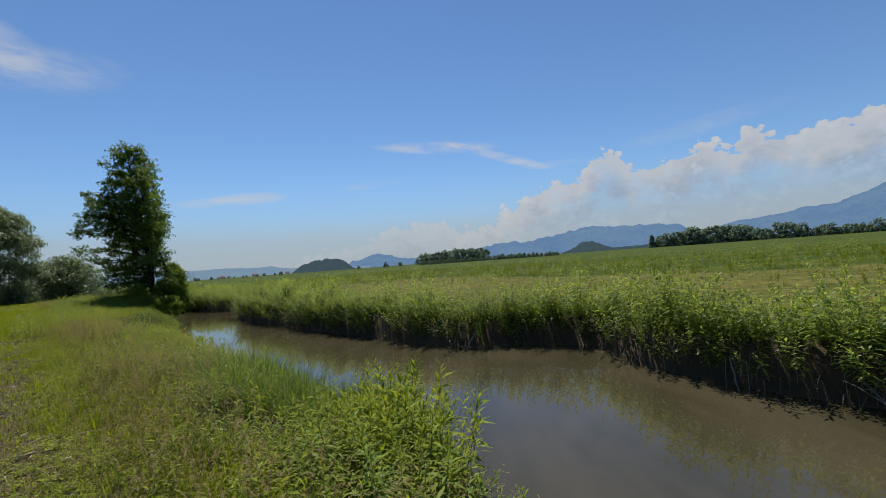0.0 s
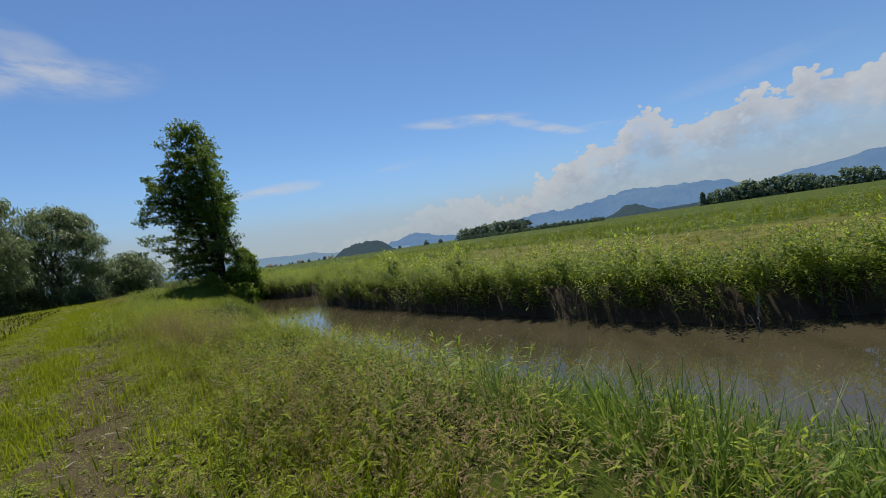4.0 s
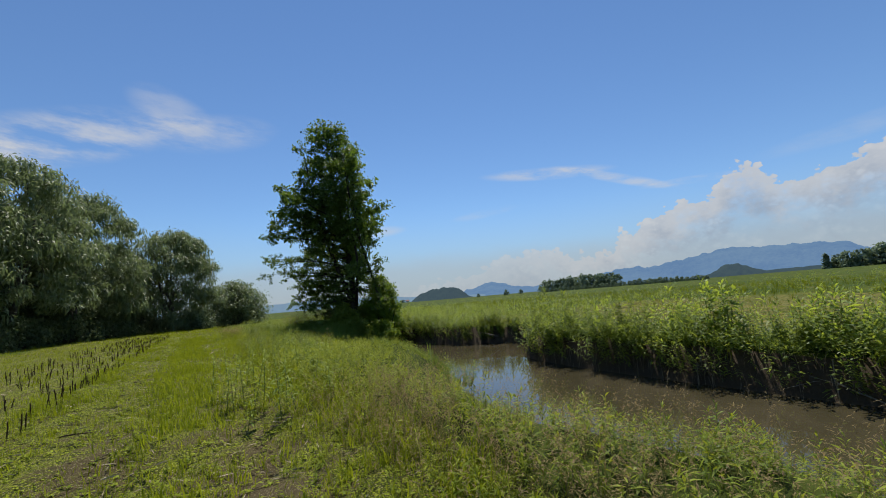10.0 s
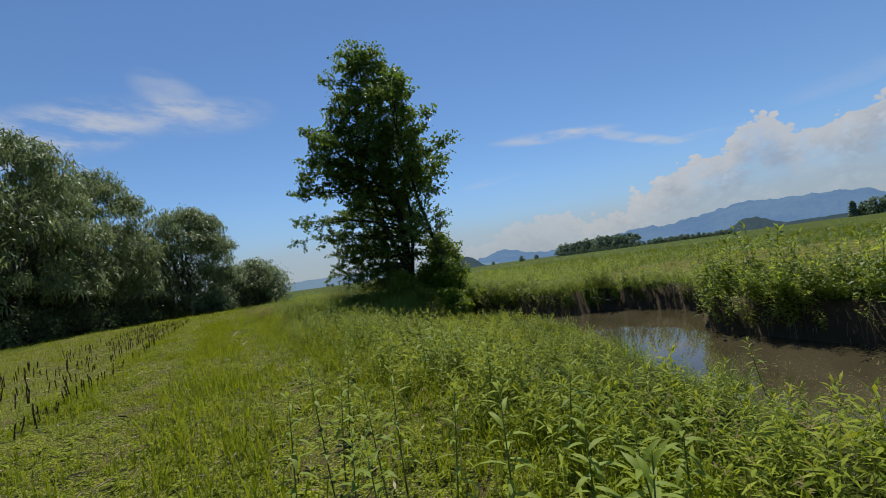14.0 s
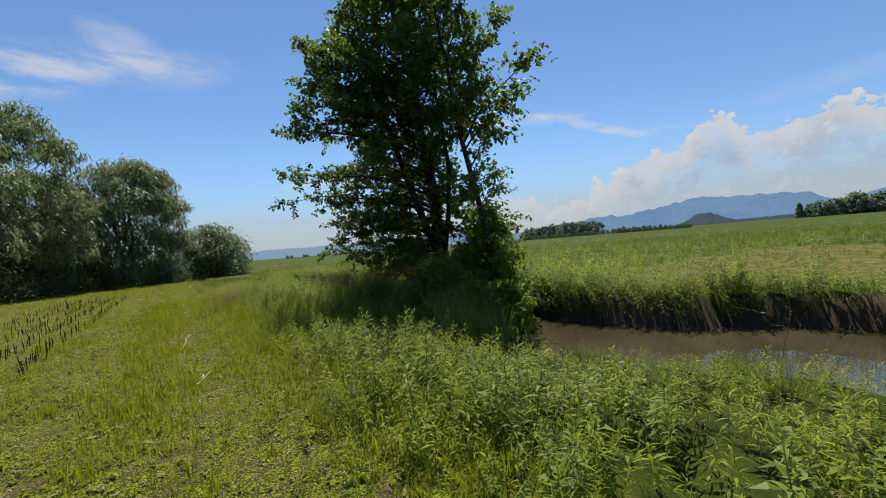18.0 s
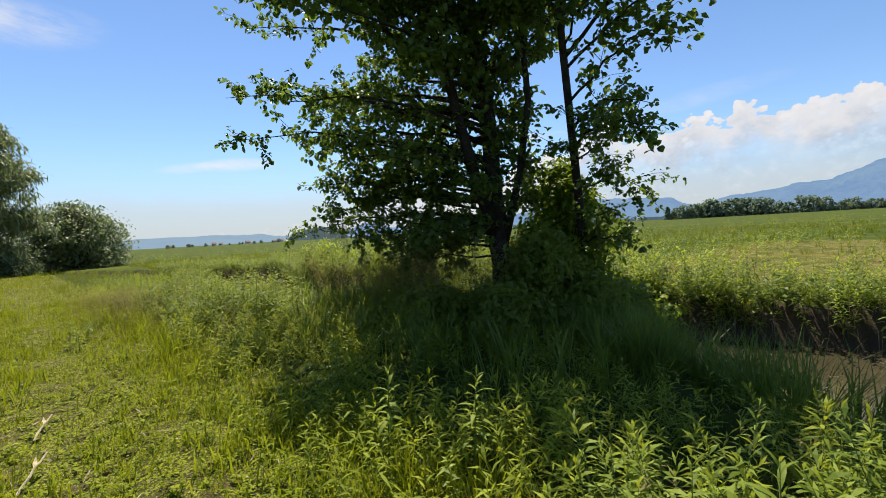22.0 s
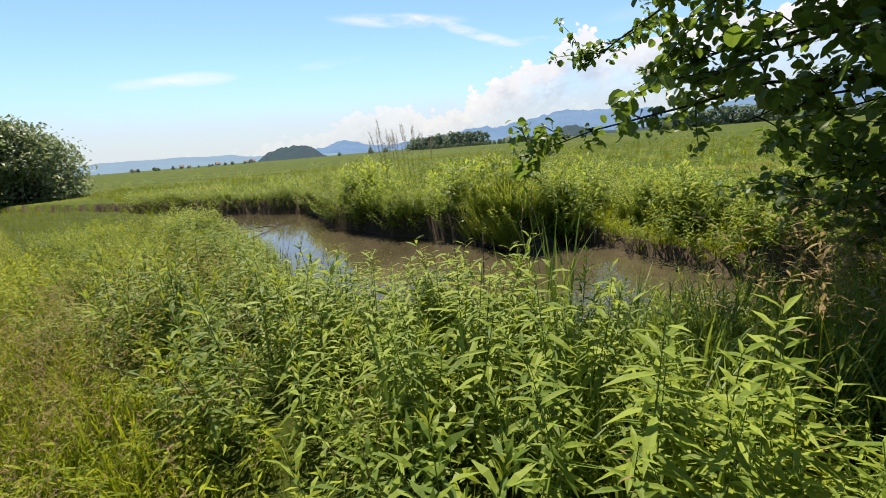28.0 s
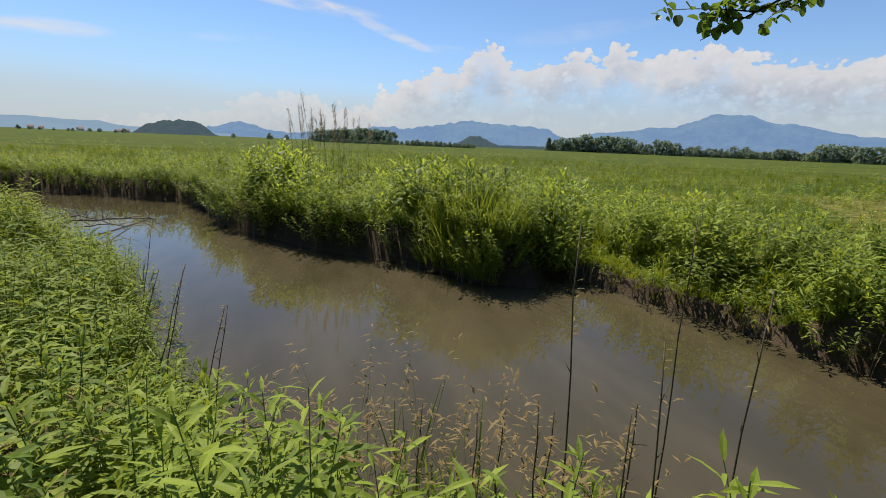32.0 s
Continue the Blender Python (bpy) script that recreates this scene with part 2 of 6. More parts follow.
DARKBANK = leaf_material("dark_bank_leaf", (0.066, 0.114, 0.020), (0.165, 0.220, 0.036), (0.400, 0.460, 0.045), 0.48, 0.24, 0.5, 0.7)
MEADOW = leaf_material("meadow_blade", (0.074, 0.112, 0.008), (0.165, 0.200, 0.016), (0.330, 0.350, 0.020), 0.36, 0.0, 0.9, 0.15)
MOWN = leaf_material("mown_grass", (0.100, 0.100, 0.014), (0.220, 0.190, 0.040), (0.320, 0.270, 0.040), 0.36, 0.0, 0.9, 0.25)
GRASS = leaf_material("grass_blade", (0.072, 0.112, 0.009), (0.155, 0.190, 0.017), (0.320, 0.360, 0.020), 0.40, 0.10, 0.7)
LAWN = leaf_material("track_grass", (0.090, 0.130, 0.007), (0.240, 0.285, 0.014), (0.450, 0.490, 0.020), 0.42, 0.06, 0.8, 0.8)
HERB = leaf_material("track_herb", (0.096, 0.142, 0.008), (0.275, 0.325, 0.017), (0.520, 0.560, 0.024), 0.40, 0.12, 0.6, 0.9)
REED = leaf_material("reed_blade", (0.060, 0.112, 0.016), (0.138, 0.200, 0.030), (0.290, 0.380, 0.044), 0.42, 0.28, 0.5)
DRY = leaf_material("dry_grass", (0.120, 0.090, 0.034), (0.240, 0.185, 0.078), (0.300, 0.230, 0.080), 0.35, 0.15, 0.7)
DEADGRASS = leaf_material("hanging_dead_grass", (0.095, 0.076, 0.048), (0.270, 0.225, 0.150), (0.300, 0.240, 0.120), 0.25, 0.15, 0.7)
PANICLE = leaf_material("grass_panicle", (0.177, 0.128, 0.059), (0.291, 0.221, 0.105), (0.354, 0.255, 0.105), 0.4, 0.1, 0.8)
ALDER = leaf_material("alder_leaf", (0.028, 0.062, 0.012), (0.090, 0.146, 0.028), (0.290, 0.430, 0.040), 0.38, 0.34, 0.45)
ELDER = leaf_material("shrub_leaf", (0.070, 0.138, 0.012), (0.150, 0.235, 0.020), (0.400, 0.480, 0.034), 0.42, 0.25, 0.5)
WILLOW = leaf_material("willow_leaf", (0.090, 0.128, 0.050), (0.215, 0.258, 0.120), (0.300, 0.380, 0.135), 0.34, 0.4, 0.5, 0.2)
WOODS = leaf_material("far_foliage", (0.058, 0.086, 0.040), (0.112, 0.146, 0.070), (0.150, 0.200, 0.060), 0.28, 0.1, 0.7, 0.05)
# far crowns: greens paled and blued in the colour itself to imitate haze
FARWOOD = leaf_material("haze_paled_foliage", (0.108, 0.152, 0.104), (0.204, 0.256, 0.162), (0.250, 0.320, 0.130), 0.28, 0.05, 0.8, 0.05)
STEM = plain_material("green_stem", (0.06, 0.11, 0.025), (0.13, 0.17, 0.05), 12.0, 0.6)
RED_STEM = plain_material("dead_stem", (0.045, 0.035, 0.025), (0.14, 0.11, 0.07), 14.0, 0.8)
BARK = plain_material("alder_bark", (0.018, 0.016, 0.013), (0.052, 0.046, 0.037), 5.0, 0.9, 0.15, 0.9, 24.0, 0.03)
WILLOW_BARK = plain_material("willow_bark", (0.050, 0.044, 0.036), (0.130, 0.118, 0.095), 4.0, 0.9, 0.15, 0.9, 18.0, 0.04)
STRAW = plain_material("straw", (0.28, 0.23, 0.13), (0.50, 0.43, 0.28), 14.0, 0.75)
LITTER = plain_material("dry_litter", (0.07, 0.050, 0.028), (0.46, 0.39, 0.25), 3.0, 0.85)
STUBBLE = plain_material("old_maize_stalk", (0.026, 0.018, 0.010), (0.085, 0.060, 0.034), 10.0, 0.95, 0.05)
DRIFT = plain_material("grey_driftwood", (0.10, 0.09, 0.075), (0.26, 0.24, 0.20), 6.0, 0.85)


def ground_material():
    """One sheet of soil, short turf, mown meadow and wet mud, told apart by painted masks with ragged borders."""
    m, N = material("ground")
    where = N.add("ShaderNodeNewGeometry").outputs["Position"]
    big, mid, fine = N.noise(where, 0.25, 4.0), N.noise(where, 1.6, 5.0, 0.6), N.noise(where, 22.0, 5.0, 0.65)

    def mask(name, spread=0.5):
        a = N.t.nodes.new("ShaderNodeAttribute")
        a.attribute_name = name
        return N.range(N.math("ADD", a.outputs["Fac"], N.math("MULTIPLY", N.math("SUBTRACT", mid, 0.5), spread)), 0.35, 0.65)

    turf = N.mix(N.range(N.math("ADD", mid, N.math("MULTIPLY", fine, 0.4)), 0.45, 0.9), (0.022, 0.032, 0.006, 1), (0.055, 0.072, 0.010, 1))
    soil = N.mix(fine, (0.024, 0.018, 0.008, 1), (0.105, 0.083, 0.038, 1))
    clover = N.t.nodes.new("ShaderNodeTexVoronoi")
    N.link(where, clover.inputs["Vector"])
    clover.inputs["Scale"].default_value = 40.0
    leafy = N.math("ADD", N.math("MULTIPLY", clover.outputs["Distance"], 0.9), N.math("MULTIPLY", N.noise(where, 9.0, 4.0, 0.7), 0.7))
    moss = N.mix(N.range(leafy, 0.45, 0.95), (0.225, 0.255, 0.014, 1), (0.034, 0.042, 0.006, 1))
    along = N.add("ShaderNodeMapping", i0=where, Rotation=(0, 0, radians(-42.8)), Scale=(1.0, 0.28, 1.0))
    worn = N.t.nodes.new("ShaderNodeAttribute")
    worn.attribute_name = "rut"
    bare = N.math("ADD", N.math("MULTIPLY", N.noise(along.outputs[0], 3.0, 6.0, 0.7), 0.75), N.math("MULTIPLY", fine, 0.45))
    bare = N.math("ADD", bare, N.math("MULTIPLY", worn.outputs["Fac"], 0.22))
    path = N.mix(N.range(bare, 0.60, 0.74), moss, soil)
    straw = N.mix(N.range(N.noise(where, 70.0, 2.0), 0.60, 0.68), path, (0.30, 0.26, 0.16, 1))
    # the wide meadow: long drifts of reed green and mown, yellower strips that run with the stream
    turn = N.add("ShaderNodeMapping", i0=where, Rotation=(0, 0, radians(-42.8)), Scale=(0.02, 0.16, 0.1))
    drift = N.noise(turn.outputs[0], 1.0, 4.0, 0.55)
    meadow = N.mix(N.range(N.math("ADD", drift, N.math("MULTIPLY", N.math("SUBTRACT", mid, 0.5), 0.3)), 0.40, 0.66), (0.036, 0.060, 0.005, 1), (0.080, 0.096, 0.009, 1))
    mown = N.mix(N.range(mid, 0.35, 0.7), (0.085, 0.090, 0.014, 1), (0.190, 0.160, 0.050, 1))
    meadow = N.mix(mask("mown", 0.8), meadow, mown)
    meadow = N.mix(N.range(N.noise(where, 3.5, 5.0, 0.7), 0.42, 0.72), meadow, (0.030, 0.055, 0.008, 1))
    meadow = N.mix(N.range(N.math("ADD", big, N.math("MULTIPLY", N.math("SUBTRACT", mid, 0.5), 0.35)), 0.52, 0.70, 0.0, 0.6), meadow, (0.150, 0.132, 0.030, 1))
    mud = N.mix(mid, (0.032, 0.024, 0.015, 1), (0.092, 0.068, 0.044, 1))
    colour = N.mix(mask("meadow"), turf, meadow)
    colour = N.mix(mask("track"), colour, straw)
    wet = mask("mud", 0.3)
    colour = N.mix(wet, colour, mud)
    height = N.math("ADD", N.math("MULTIPLY", mid, 0.5), N.math("MULTIPLY", fine, 0.5))
    p = principled(N, colour, N.range(wet, 0.0, 1.0, 0.95, 0.8), 0.08, bumped(N, height, 0.9, 0.06))
    finish(N, p.outputs[0])
    return m


def water_material():
    """Slow, silty water: brown by its silt, with a nearly smooth skin that mirrors the sky."""
    m, N = material("silty_water")
    where = N.add("ShaderNodeNewGeometry").outputs["Position"]
    flow = N.add("ShaderNodeMapping", i0=where, Rotation=(0, 0, radians(-42.8)), Scale=(1.0, 0.35, 1.0))
    silt = N.noise(flow.outputs[0], 0.9, 5.0, 0.6)
    colour = N.mix(N.range(silt, 0.3, 0.7), (0.044, 0.038, 0.020, 1), (0.068, 0.057, 0.033, 1))
    ripple = N.math("ADD", N.math("MULTIPLY", N.noise(flow.outputs[0], 2.2, 3.0), 1.0), N.math("MULTIPLY", N.noise(flow.outputs[0], 11.0, 3.0), 0.25))
    p = principled(N, colour, 0.03, 0.5, bumped(N, ripple, 0.014, 0.03))
    p.inputs["IOR"].default_value = 1.33
    finish(N, p.outputs[0])
    return m


def haze_glow_material(name, dark, light, air, haze_share, scale):
    """A far slope: woodland colours mixed with a bluish emission painted in as haze."""
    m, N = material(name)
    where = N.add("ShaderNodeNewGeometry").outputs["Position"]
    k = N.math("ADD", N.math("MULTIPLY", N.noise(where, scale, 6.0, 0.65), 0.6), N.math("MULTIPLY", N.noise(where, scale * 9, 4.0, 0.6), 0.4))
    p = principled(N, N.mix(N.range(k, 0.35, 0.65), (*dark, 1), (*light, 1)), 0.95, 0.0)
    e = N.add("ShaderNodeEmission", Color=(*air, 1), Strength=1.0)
    finish(N, N.add("ShaderNodeMixShader", i0=haze_share, i1=p.outputs[0], i2=e.outputs[0]).outputs[0])
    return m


GROUND, WATER = ground_material(), water_material()
# far slopes glow faintly blue: the haze is put into these materials
MOUNTAIN = haze_glow_material("far_mountain", (0.02, 0.04, 0.04), (0.14, 0.18, 0.12), (0.135, 0.245, 0.445), 0.76, 0.004)
FARHILL = haze_glow_material("far_hills", (0.05, 0.08, 0.05), (0.10, 0.14, 0.08), (0.20, 0.31, 0.47), 0.74, 0.006)
WOODHILL = haze_glow_material("wooded_hill", (0.008, 0.016, 0.010), (0.030, 0.044, 0.024), (0.085, 0.135, 0.190), 0.46, 0.03)

# ---- geometry helpers ----
rng = np.random.default_rng(7)
AHEAD, ASIDE = np.array([-0.679, 0.734]), np.array([0.734, 0.679])      # along the stream, and across it to the far bank


def at(s, l):
    """World x, y of places s metres along the track and l metres across."""
    return np.multiply.outer(np.asarray(s, float), AHEAD) + np.multiply.outer(np.asarray(l, float), ASIDE)


# waterlines of the near and the far bank, as offsets across the stream
NEAR = np.array([(-40, 2.6), (0, 2.9), (4.6, 3.6), (7, 4.4), (10, 4.5), (12.5, 4.8), (14, 4.6), (16, 5.1), (20, 5.2), (24, 5.0), (28, 6.0), (31, 6.9), (35, 7.1),
                 (38, 7.2), (41, 8.3), (43.5, 8.5), (45.0, 7.9), (46.0, 6.4), (47.2, 5.5), (48.6, 5.1), (50.5, 4.6), (52.2, 5.0), (54, 5.6), (57, 6.6), (60, 7.2), (66, 8.2), (74, 7.6), (90, 2.0), (110, -6), (140, -22)])
FAR = np.array([(-40, 8.3), (0.6, 8.8), (2.5, 9.0), (4.6, 9.7), (6.2, 11.2), (8.2, 10.4), (9.8, 9.2), (13, 9.0), (19, 8.9), (24, 8.9), (27, 9.0), (29.6, 9.4),
                (31.4, 12.0), (33.5, 12.9), (35.2, 12.3), (36.6, 10.6), (40, 9.9), (43, 9.8), (45.6, 9.9), (47.6, 10.9), (49.5, 11.6), (50.6, 12.1), (51.3, 10.3), (53.5, 10.8),
                (56.5, 10.3), (60.5, 10.7), (64, 12.2), (66.7, 12.9), (70, 11.6), (75, 9.4), (90, 5.0), (110, -2.5), (140, -18)])
NEAR_Z = np.array([(-40, -0.1), (0, -0.1), (14, -0.25), (22, -0.22), (27, 0.0), (34, 0.05), (40, 0.0), (46, 0.05), (60, 0.0), (120, 0.0)])
WATER_Z = -0.91


def near_line(s):
    return np.interp(s, NEAR[:, 0], NEAR[:, 1])


def far_line(s):
    return np.interp(s, FAR[:, 0], FAR[:, 1])


def smooth(a, b, x):
    k = np.clip((x - a) / (b - a), 0, 1)
    return k * k * (3 - 2 * k)


def ground_z(s, l):
    """Height of the ground."""
    s, l = np.asarray(s, float), np.asarray(l, float)
    n, f = near_line(s), far_line(s)
    here = np.interp(s, NEAR_Z[:, 0], NEAR_Z[:, 1]) + 0.05 * np.sin(s * 0.9 + l * 0.7) * np.cos(l * 1.3 - s * 0.4) * (l < n - 1) * (np.abs(l) < 40)
    here = here - 0.05 * np.exp(-((l + 2.2) / 0.35) ** 2) - 0.05 * np.exp(-((l + 0.45) / 0.35) ** 2)
    there = -0.12 + 0.04 * np.sin(s * 0.5 + 1.0) * np.cos(l * 0.6)
    bed = WATER_Z - 0.35
    gentle = 2.0 + 1.8 * smooth(31.5, 34, s) * smooth(39.5, 37.5, s) + 0.7 * smooth(19, 22, s) * smooth(29, 27, s)
    down = smooth(n - gentle, n + 0.25, l)
    up = smooth(f - 0.10, f + 0.30, l)
    ledge = smooth(46.0, 46.8, s) * smooth(51.2, 50.4, s)
    up = up * (1 - ledge) + ledge * (0.58 * smooth(f - 0.10, f + 0.22, l) + 0.42 * smooth(f + 0.3, f + 1.9, l))
    return here * (1 - down) + bed * down * (1 - up) + there * up


def mesh_of(name, verts, tris, materials, index=None, smooth_faces=False):
    """A mesh from arrays of points and triangles."""
    me = bpy.data.meshes.new(name)
    v, t = np.ascontiguousarray(verts, np.float32), np.ascontiguousarray(tris, np.int32)
    me.vertices.add(len(v))
    me.vertices.foreach_set("co", v.ravel())
    me.loops.add(t.size)
    me.loops.foreach_set("vertex_index", t.ravel())
    me.polygons.add(len(t))
    me.polygons.foreach_set("loop_start", np.arange(len(t), dtype=np.int32) * 3)
    me.polygons.foreach_set("loop_total", np.full(len(t), 3, np.int32))
    for m in materials:
        me.materials.append(m)
    if index is not None:
        me.polygons.foreach_set("material_index", np.ascontiguousarray(index, np.int32))
    me.polygons.foreach_set("use_smooth", np.full(len(t), smooth_faces))
    me.update(calc_edges=True)
    return me


def joined(pieces):
    """Several (points, triangles, material index) pieces as one."""
    pieces = [p for p in pieces if len(p[0])]
    verts = np.concatenate([p[0] for p in pieces])
    starts = np.cumsum([0] + [len(p[0]) for p in pieces[:-1]])
    tris = np.concatenate([p[1] + k for p, k in zip(pieces, starts)])
    index = np.concatenate([np.full(len(p[1]), p[2]) for p in pieces])
    return verts, tris, index


def thing(name, geo, materials, label, category, group="", kind="", smooth_faces=False, parent=None):
    verts, tris, index = geo
    ob = new(name, mesh_of(name, verts, tris, materials, index, smooth_faces))
    if parent is not None:
        ob.parent = parent
    return tagged(ob, label, category, group, kind)


def part(name, geo, materials, parent, label="", smooth_faces=False):
    """One mesh of a thing."""
    verts, tris, index = geo
    ob = new(name, mesh_of(name, verts, tris, materials, index, smooth_faces))
    ob.parent = parent
    return tagged(ob, label)


def leaves(pos, az, el, length, width, droop=0.15, roll=0.0, fold=0.12, mat=0, oval=False, plain=False):
    """Pointed or rounded leaves: each a small folded sheet of its own."""
    n = len(pos)
    az, el, length, width, roll, droop = (np.broadcast_to(np.asarray(q, float), n) for q in (az, el, length, width, roll, droop))
    ca, sa, ce, se = np.cos(az), np.sin(az), np.cos(el), np.sin(el)
    d = np.stack([ca * ce, sa * ce, se], -1)
    side = np.stack([-sa, ca, 0 * ca], -1)
    up = np.cross(d, side)
    side, up = side * np.cos(roll)[:, None] + up * np.sin(roll)[:, None], up * np.cos(roll)[:, None] - side * np.sin(roll)[:, None]
    if oval and oval > 1:
        shape = [(0, 0, 0), (0.14, 0.30, 0.7), (0.42, 0.48, 1), (0.74, 0.44, 1), (0.94, 0.20, 0.4), (1.0, 0, 0), (0.94, -0.20, 0.4), (0.74, -0.44, 1), (0.42, -0.48, 1), (0.14, -0.30, 0.7), (0.55, 0, -0.1)]
        tri = [(10, j, (j + 1) % 10) for j in range(10)]
    elif oval:
        shape = [(0, 0, 0), (0.28, 0.42, 1), (0.72, 0.46, 1), (1.0, 0.0, 0), (0.72, -0.46, 1), (0.28, -0.42, 1)]
        tri = [(0, 3, 1), (1, 3, 2), (3, 0, 5), (3, 5, 4)]
    elif plain == 2:
        shape = [(0, 0, 0), (0.22, 0.38, 1), (0.25, 0, 0), (0.22, -0.38, 1), (0.58, 0.45, 1), (0.61, 0, 0), (0.58, -0.45, 1), (1, 0, 0)]
        tri = [(0, 2, 1), (0, 3, 2), (1, 2, 5), (1, 5, 4), (2, 3, 6), (2, 6, 5), (4, 5, 7), (5, 6, 7)]
    elif plain:
        shape = [(0, 0, 0), (0.45, 0.5, 1), (0.45, -0.5, 1), (1.0, 0, 0)]
        tri = [(0, 2, 1), (1, 2, 3)]
    else:
        shape = [(0, 0, 0), (0.40, 0.5, 1), (0.45, 0, 0), (0.40, -0.5, 1), (1.0, 0, 0)]
        tri = [(0, 2, 1), (1, 2, 4), (0, 3, 2), (3, 4, 2)]
    v = np.zeros((n, len(shape), 3))
    for k, (a, b, c) in enumerate(shape):
        v[:, k] = pos + d * (a * length)[:, None] + side * (b * width)[:, None] + up * (c * fold * width)[:, None]
        v[:, k, 2] -= droop * length * a * a
    t = (np.arange(n) * len(shape))[:, None, None] + np.array(tri)[None]
    return v.reshape(-1, 3), t.reshape(-1, 3), mat


def blades(pos, az, length, width, bend, levels=3, mat=0, lean=0.1):
    """Grass blades: tapering strips that lean and arch over."""
    n = len(pos)
    az, length, width, bend = (np.broadcast_to(np.asarray(q, float), n) for q in (az, length, width, bend))
    d = np.stack([np.cos(az), np.sin(az), 0 * az], -1)
    side = np.stack([-np.sin(az), np.cos(az), 0 * az], -1)
    v = np.zeros((n, 2 * levels + 1, 3))
    for k in range(levels + 1):
        q = k / levels
        out = (lean * q + bend * q * q) * length
        high = (q - 0.42 * bend * q ** 3) * length
        p = pos + d * out[:, None]
        p[:, 2] += high
        w = width * (1 - 0.75 * q ** 1.5) * 0.5
        if k == levels:
            v[:, 2 * k] = p
        else:
            v[:, 2 * k], v[:, 2 * k + 1] = p - side * w[:, None], p + side * w[:, None]
    tri = []
    for k in range(levels - 1):
        a = 2 * k
        tri += [(a, a + 1, a + 3), (a, a + 3, a + 2)]
    a = 2 * (levels - 1)
    tri += [(a, a + 1, a + 2)]
    t = (np.arange(n) * (2 * levels + 1))[:, None, None] + np.array(tri)[None]
    return v.reshape(-1, 3), t.reshape(-1, 3), mat


def hanging(pos, az, length, width):
    """Limp dead blades that bend over an edge and hang down."""
    n = len(pos)
    d = np.stack([np.cos(az), np.sin(az), 0 * az], -1)
    side = np.stack([-np.sin(az), np.cos(az), 0 * az], -1)
    v = np.zeros((n, 8, 3))
    for k, (out, fall) in enumerate(((0, 0), (0.22, -0.02), (0.36, 0.30), (0.40, 0.85))):
        p = pos + d * (out * length)[:, None]
        p[:, 2] -= fall * length
        w = side * (width * (0.5 if k < 3 else 0.2))[:, None]
        v[:, 2 * k], v[:, 2 * k + 1] = p - w, p + w
    tri = [(a, a + 1, a + 3) for a in (0, 2, 4)] + [(a, a + 3, a + 2) for a in (0, 2, 4)]
    t = (np.arange(n) * 8)[:, None, None] + np.array(tri)[None]
    return v.reshape(-1, 3), t.reshape(-1, 3), 0


def tube(points, radii, sides=6, mat=0, rough=0.0, seed=0):
    """A tapering tube along points; rough: how uneven it is."""
    p, r = np.asarray(points, float), np.asarray(radii, float)
    local = np.random.default_rng(seed)
    d = np.gradient(p, axis=0)
    d /= np.linalg.norm(d, axis=1, keepdims=True) + 1e-9
    ref = np.where(np.abs(d[:, 2:3]) > 0.9, [[1.0, 0, 0]], [[0, 0, 1.0]])
    a = np.cross(d, ref)
    a /= np.linalg.norm(a, axis=1, keepdims=True)
    b = np.cross(d, a)
    ang = np.arange(sides) * 2 * np.pi / sides
    rr = r[:, None] * (1 + rough * (local.random((len(p), sides)) - 0.5))
    v = p[:, None] + rr[..., None] * (np.cos(ang)[None, :, None] * a[:, None] + np.sin(ang)[None, :, None] * b[:, None])
    t = []
    for k in range(len(p) - 1):
        for j in range(sides):
            q, w = k * sides + j, k * sides + (j + 1) % sides
            t += [(q, w, w + sides), (q, w + sides, q + sides)]
    end = (len(p) - 1) * sides
    t += [(end, end + j, end + j + 1) for j in range(1, sides - 1)] + [(0, j + 1, j) for j in range(1, sides - 1)]
    return v.reshape(-1, 3), np.array(t), mat


def bent(a, b, steps, sag=0.0, wander=0.0, seed=0):
    """Points from a to b with a sag or rise in the middle and some wandering."""
    local = np.random.default_rng(seed)
    q = np.linspace(0, 1, steps)[:, None]
    p = (1 - q) * np.asarray(a, float) + q * np.asarray(b, float)
    p[:, 2] += sag * 4 * q[:, 0] * (1 - q[:, 0])
    p += wander * local.normal(size=p.shape) * np.sin(np.pi * q)
    return p


def scattered(templates, xyz, size, mat_tilt=0.12, over=0.0, lean=None):
    """Copies of template plants at many places, turned, tilted and scaled, as one piece of geometry."""
    n = len(xyz)
    which = rng.integers(0, len(templates), n)
    turn = rng.random(n) * 2 * np.pi
    tx, ty = rng.normal(size=n) * mat_tilt - ASIDE[0] * over, rng.normal(size=n) * mat_tilt - ASIDE[1] * over
    if lean is not None:
        tx, ty = tx + lean[0], ty + lean[1]
    out = []
    for k, (v, t, idx) in enumerate(templates):
        pick = np.flatnonzero(which == k)
        if not len(pick):
            continue
        c, s = np.cos(turn[pick])[:, None], np.sin(turn[pick])[:, None]
        sc = np.asarray(size)[pick][:, None]
        x, y, z = v[None, :, 0] * sc, v[None, :, 1] * sc, v[None, :, 2] * sc
        X = x * c - y * s + z * tx[pick][:, None]
        Y = x * s + y * c + z * ty[pick][:, None]
        w = np.stack([X, Y, z], -1) + xyz[pick][:, None]
        tt = t[None] + (np.arange(len(pick)) * len(v))[:, None, None]
        out.append((w.reshape(-1, 3), tt.reshape(-1, 3), np.tile(idx, len(pick))))
    starts = np.cumsum([0] + [len(o[0]) for o in out[:-1]])
    return np.concatenate([o[0] for o in out]), np.concatenate([o[1] + k for o, k in zip(out, starts)]), np.concatenate([o[2] for o in out])


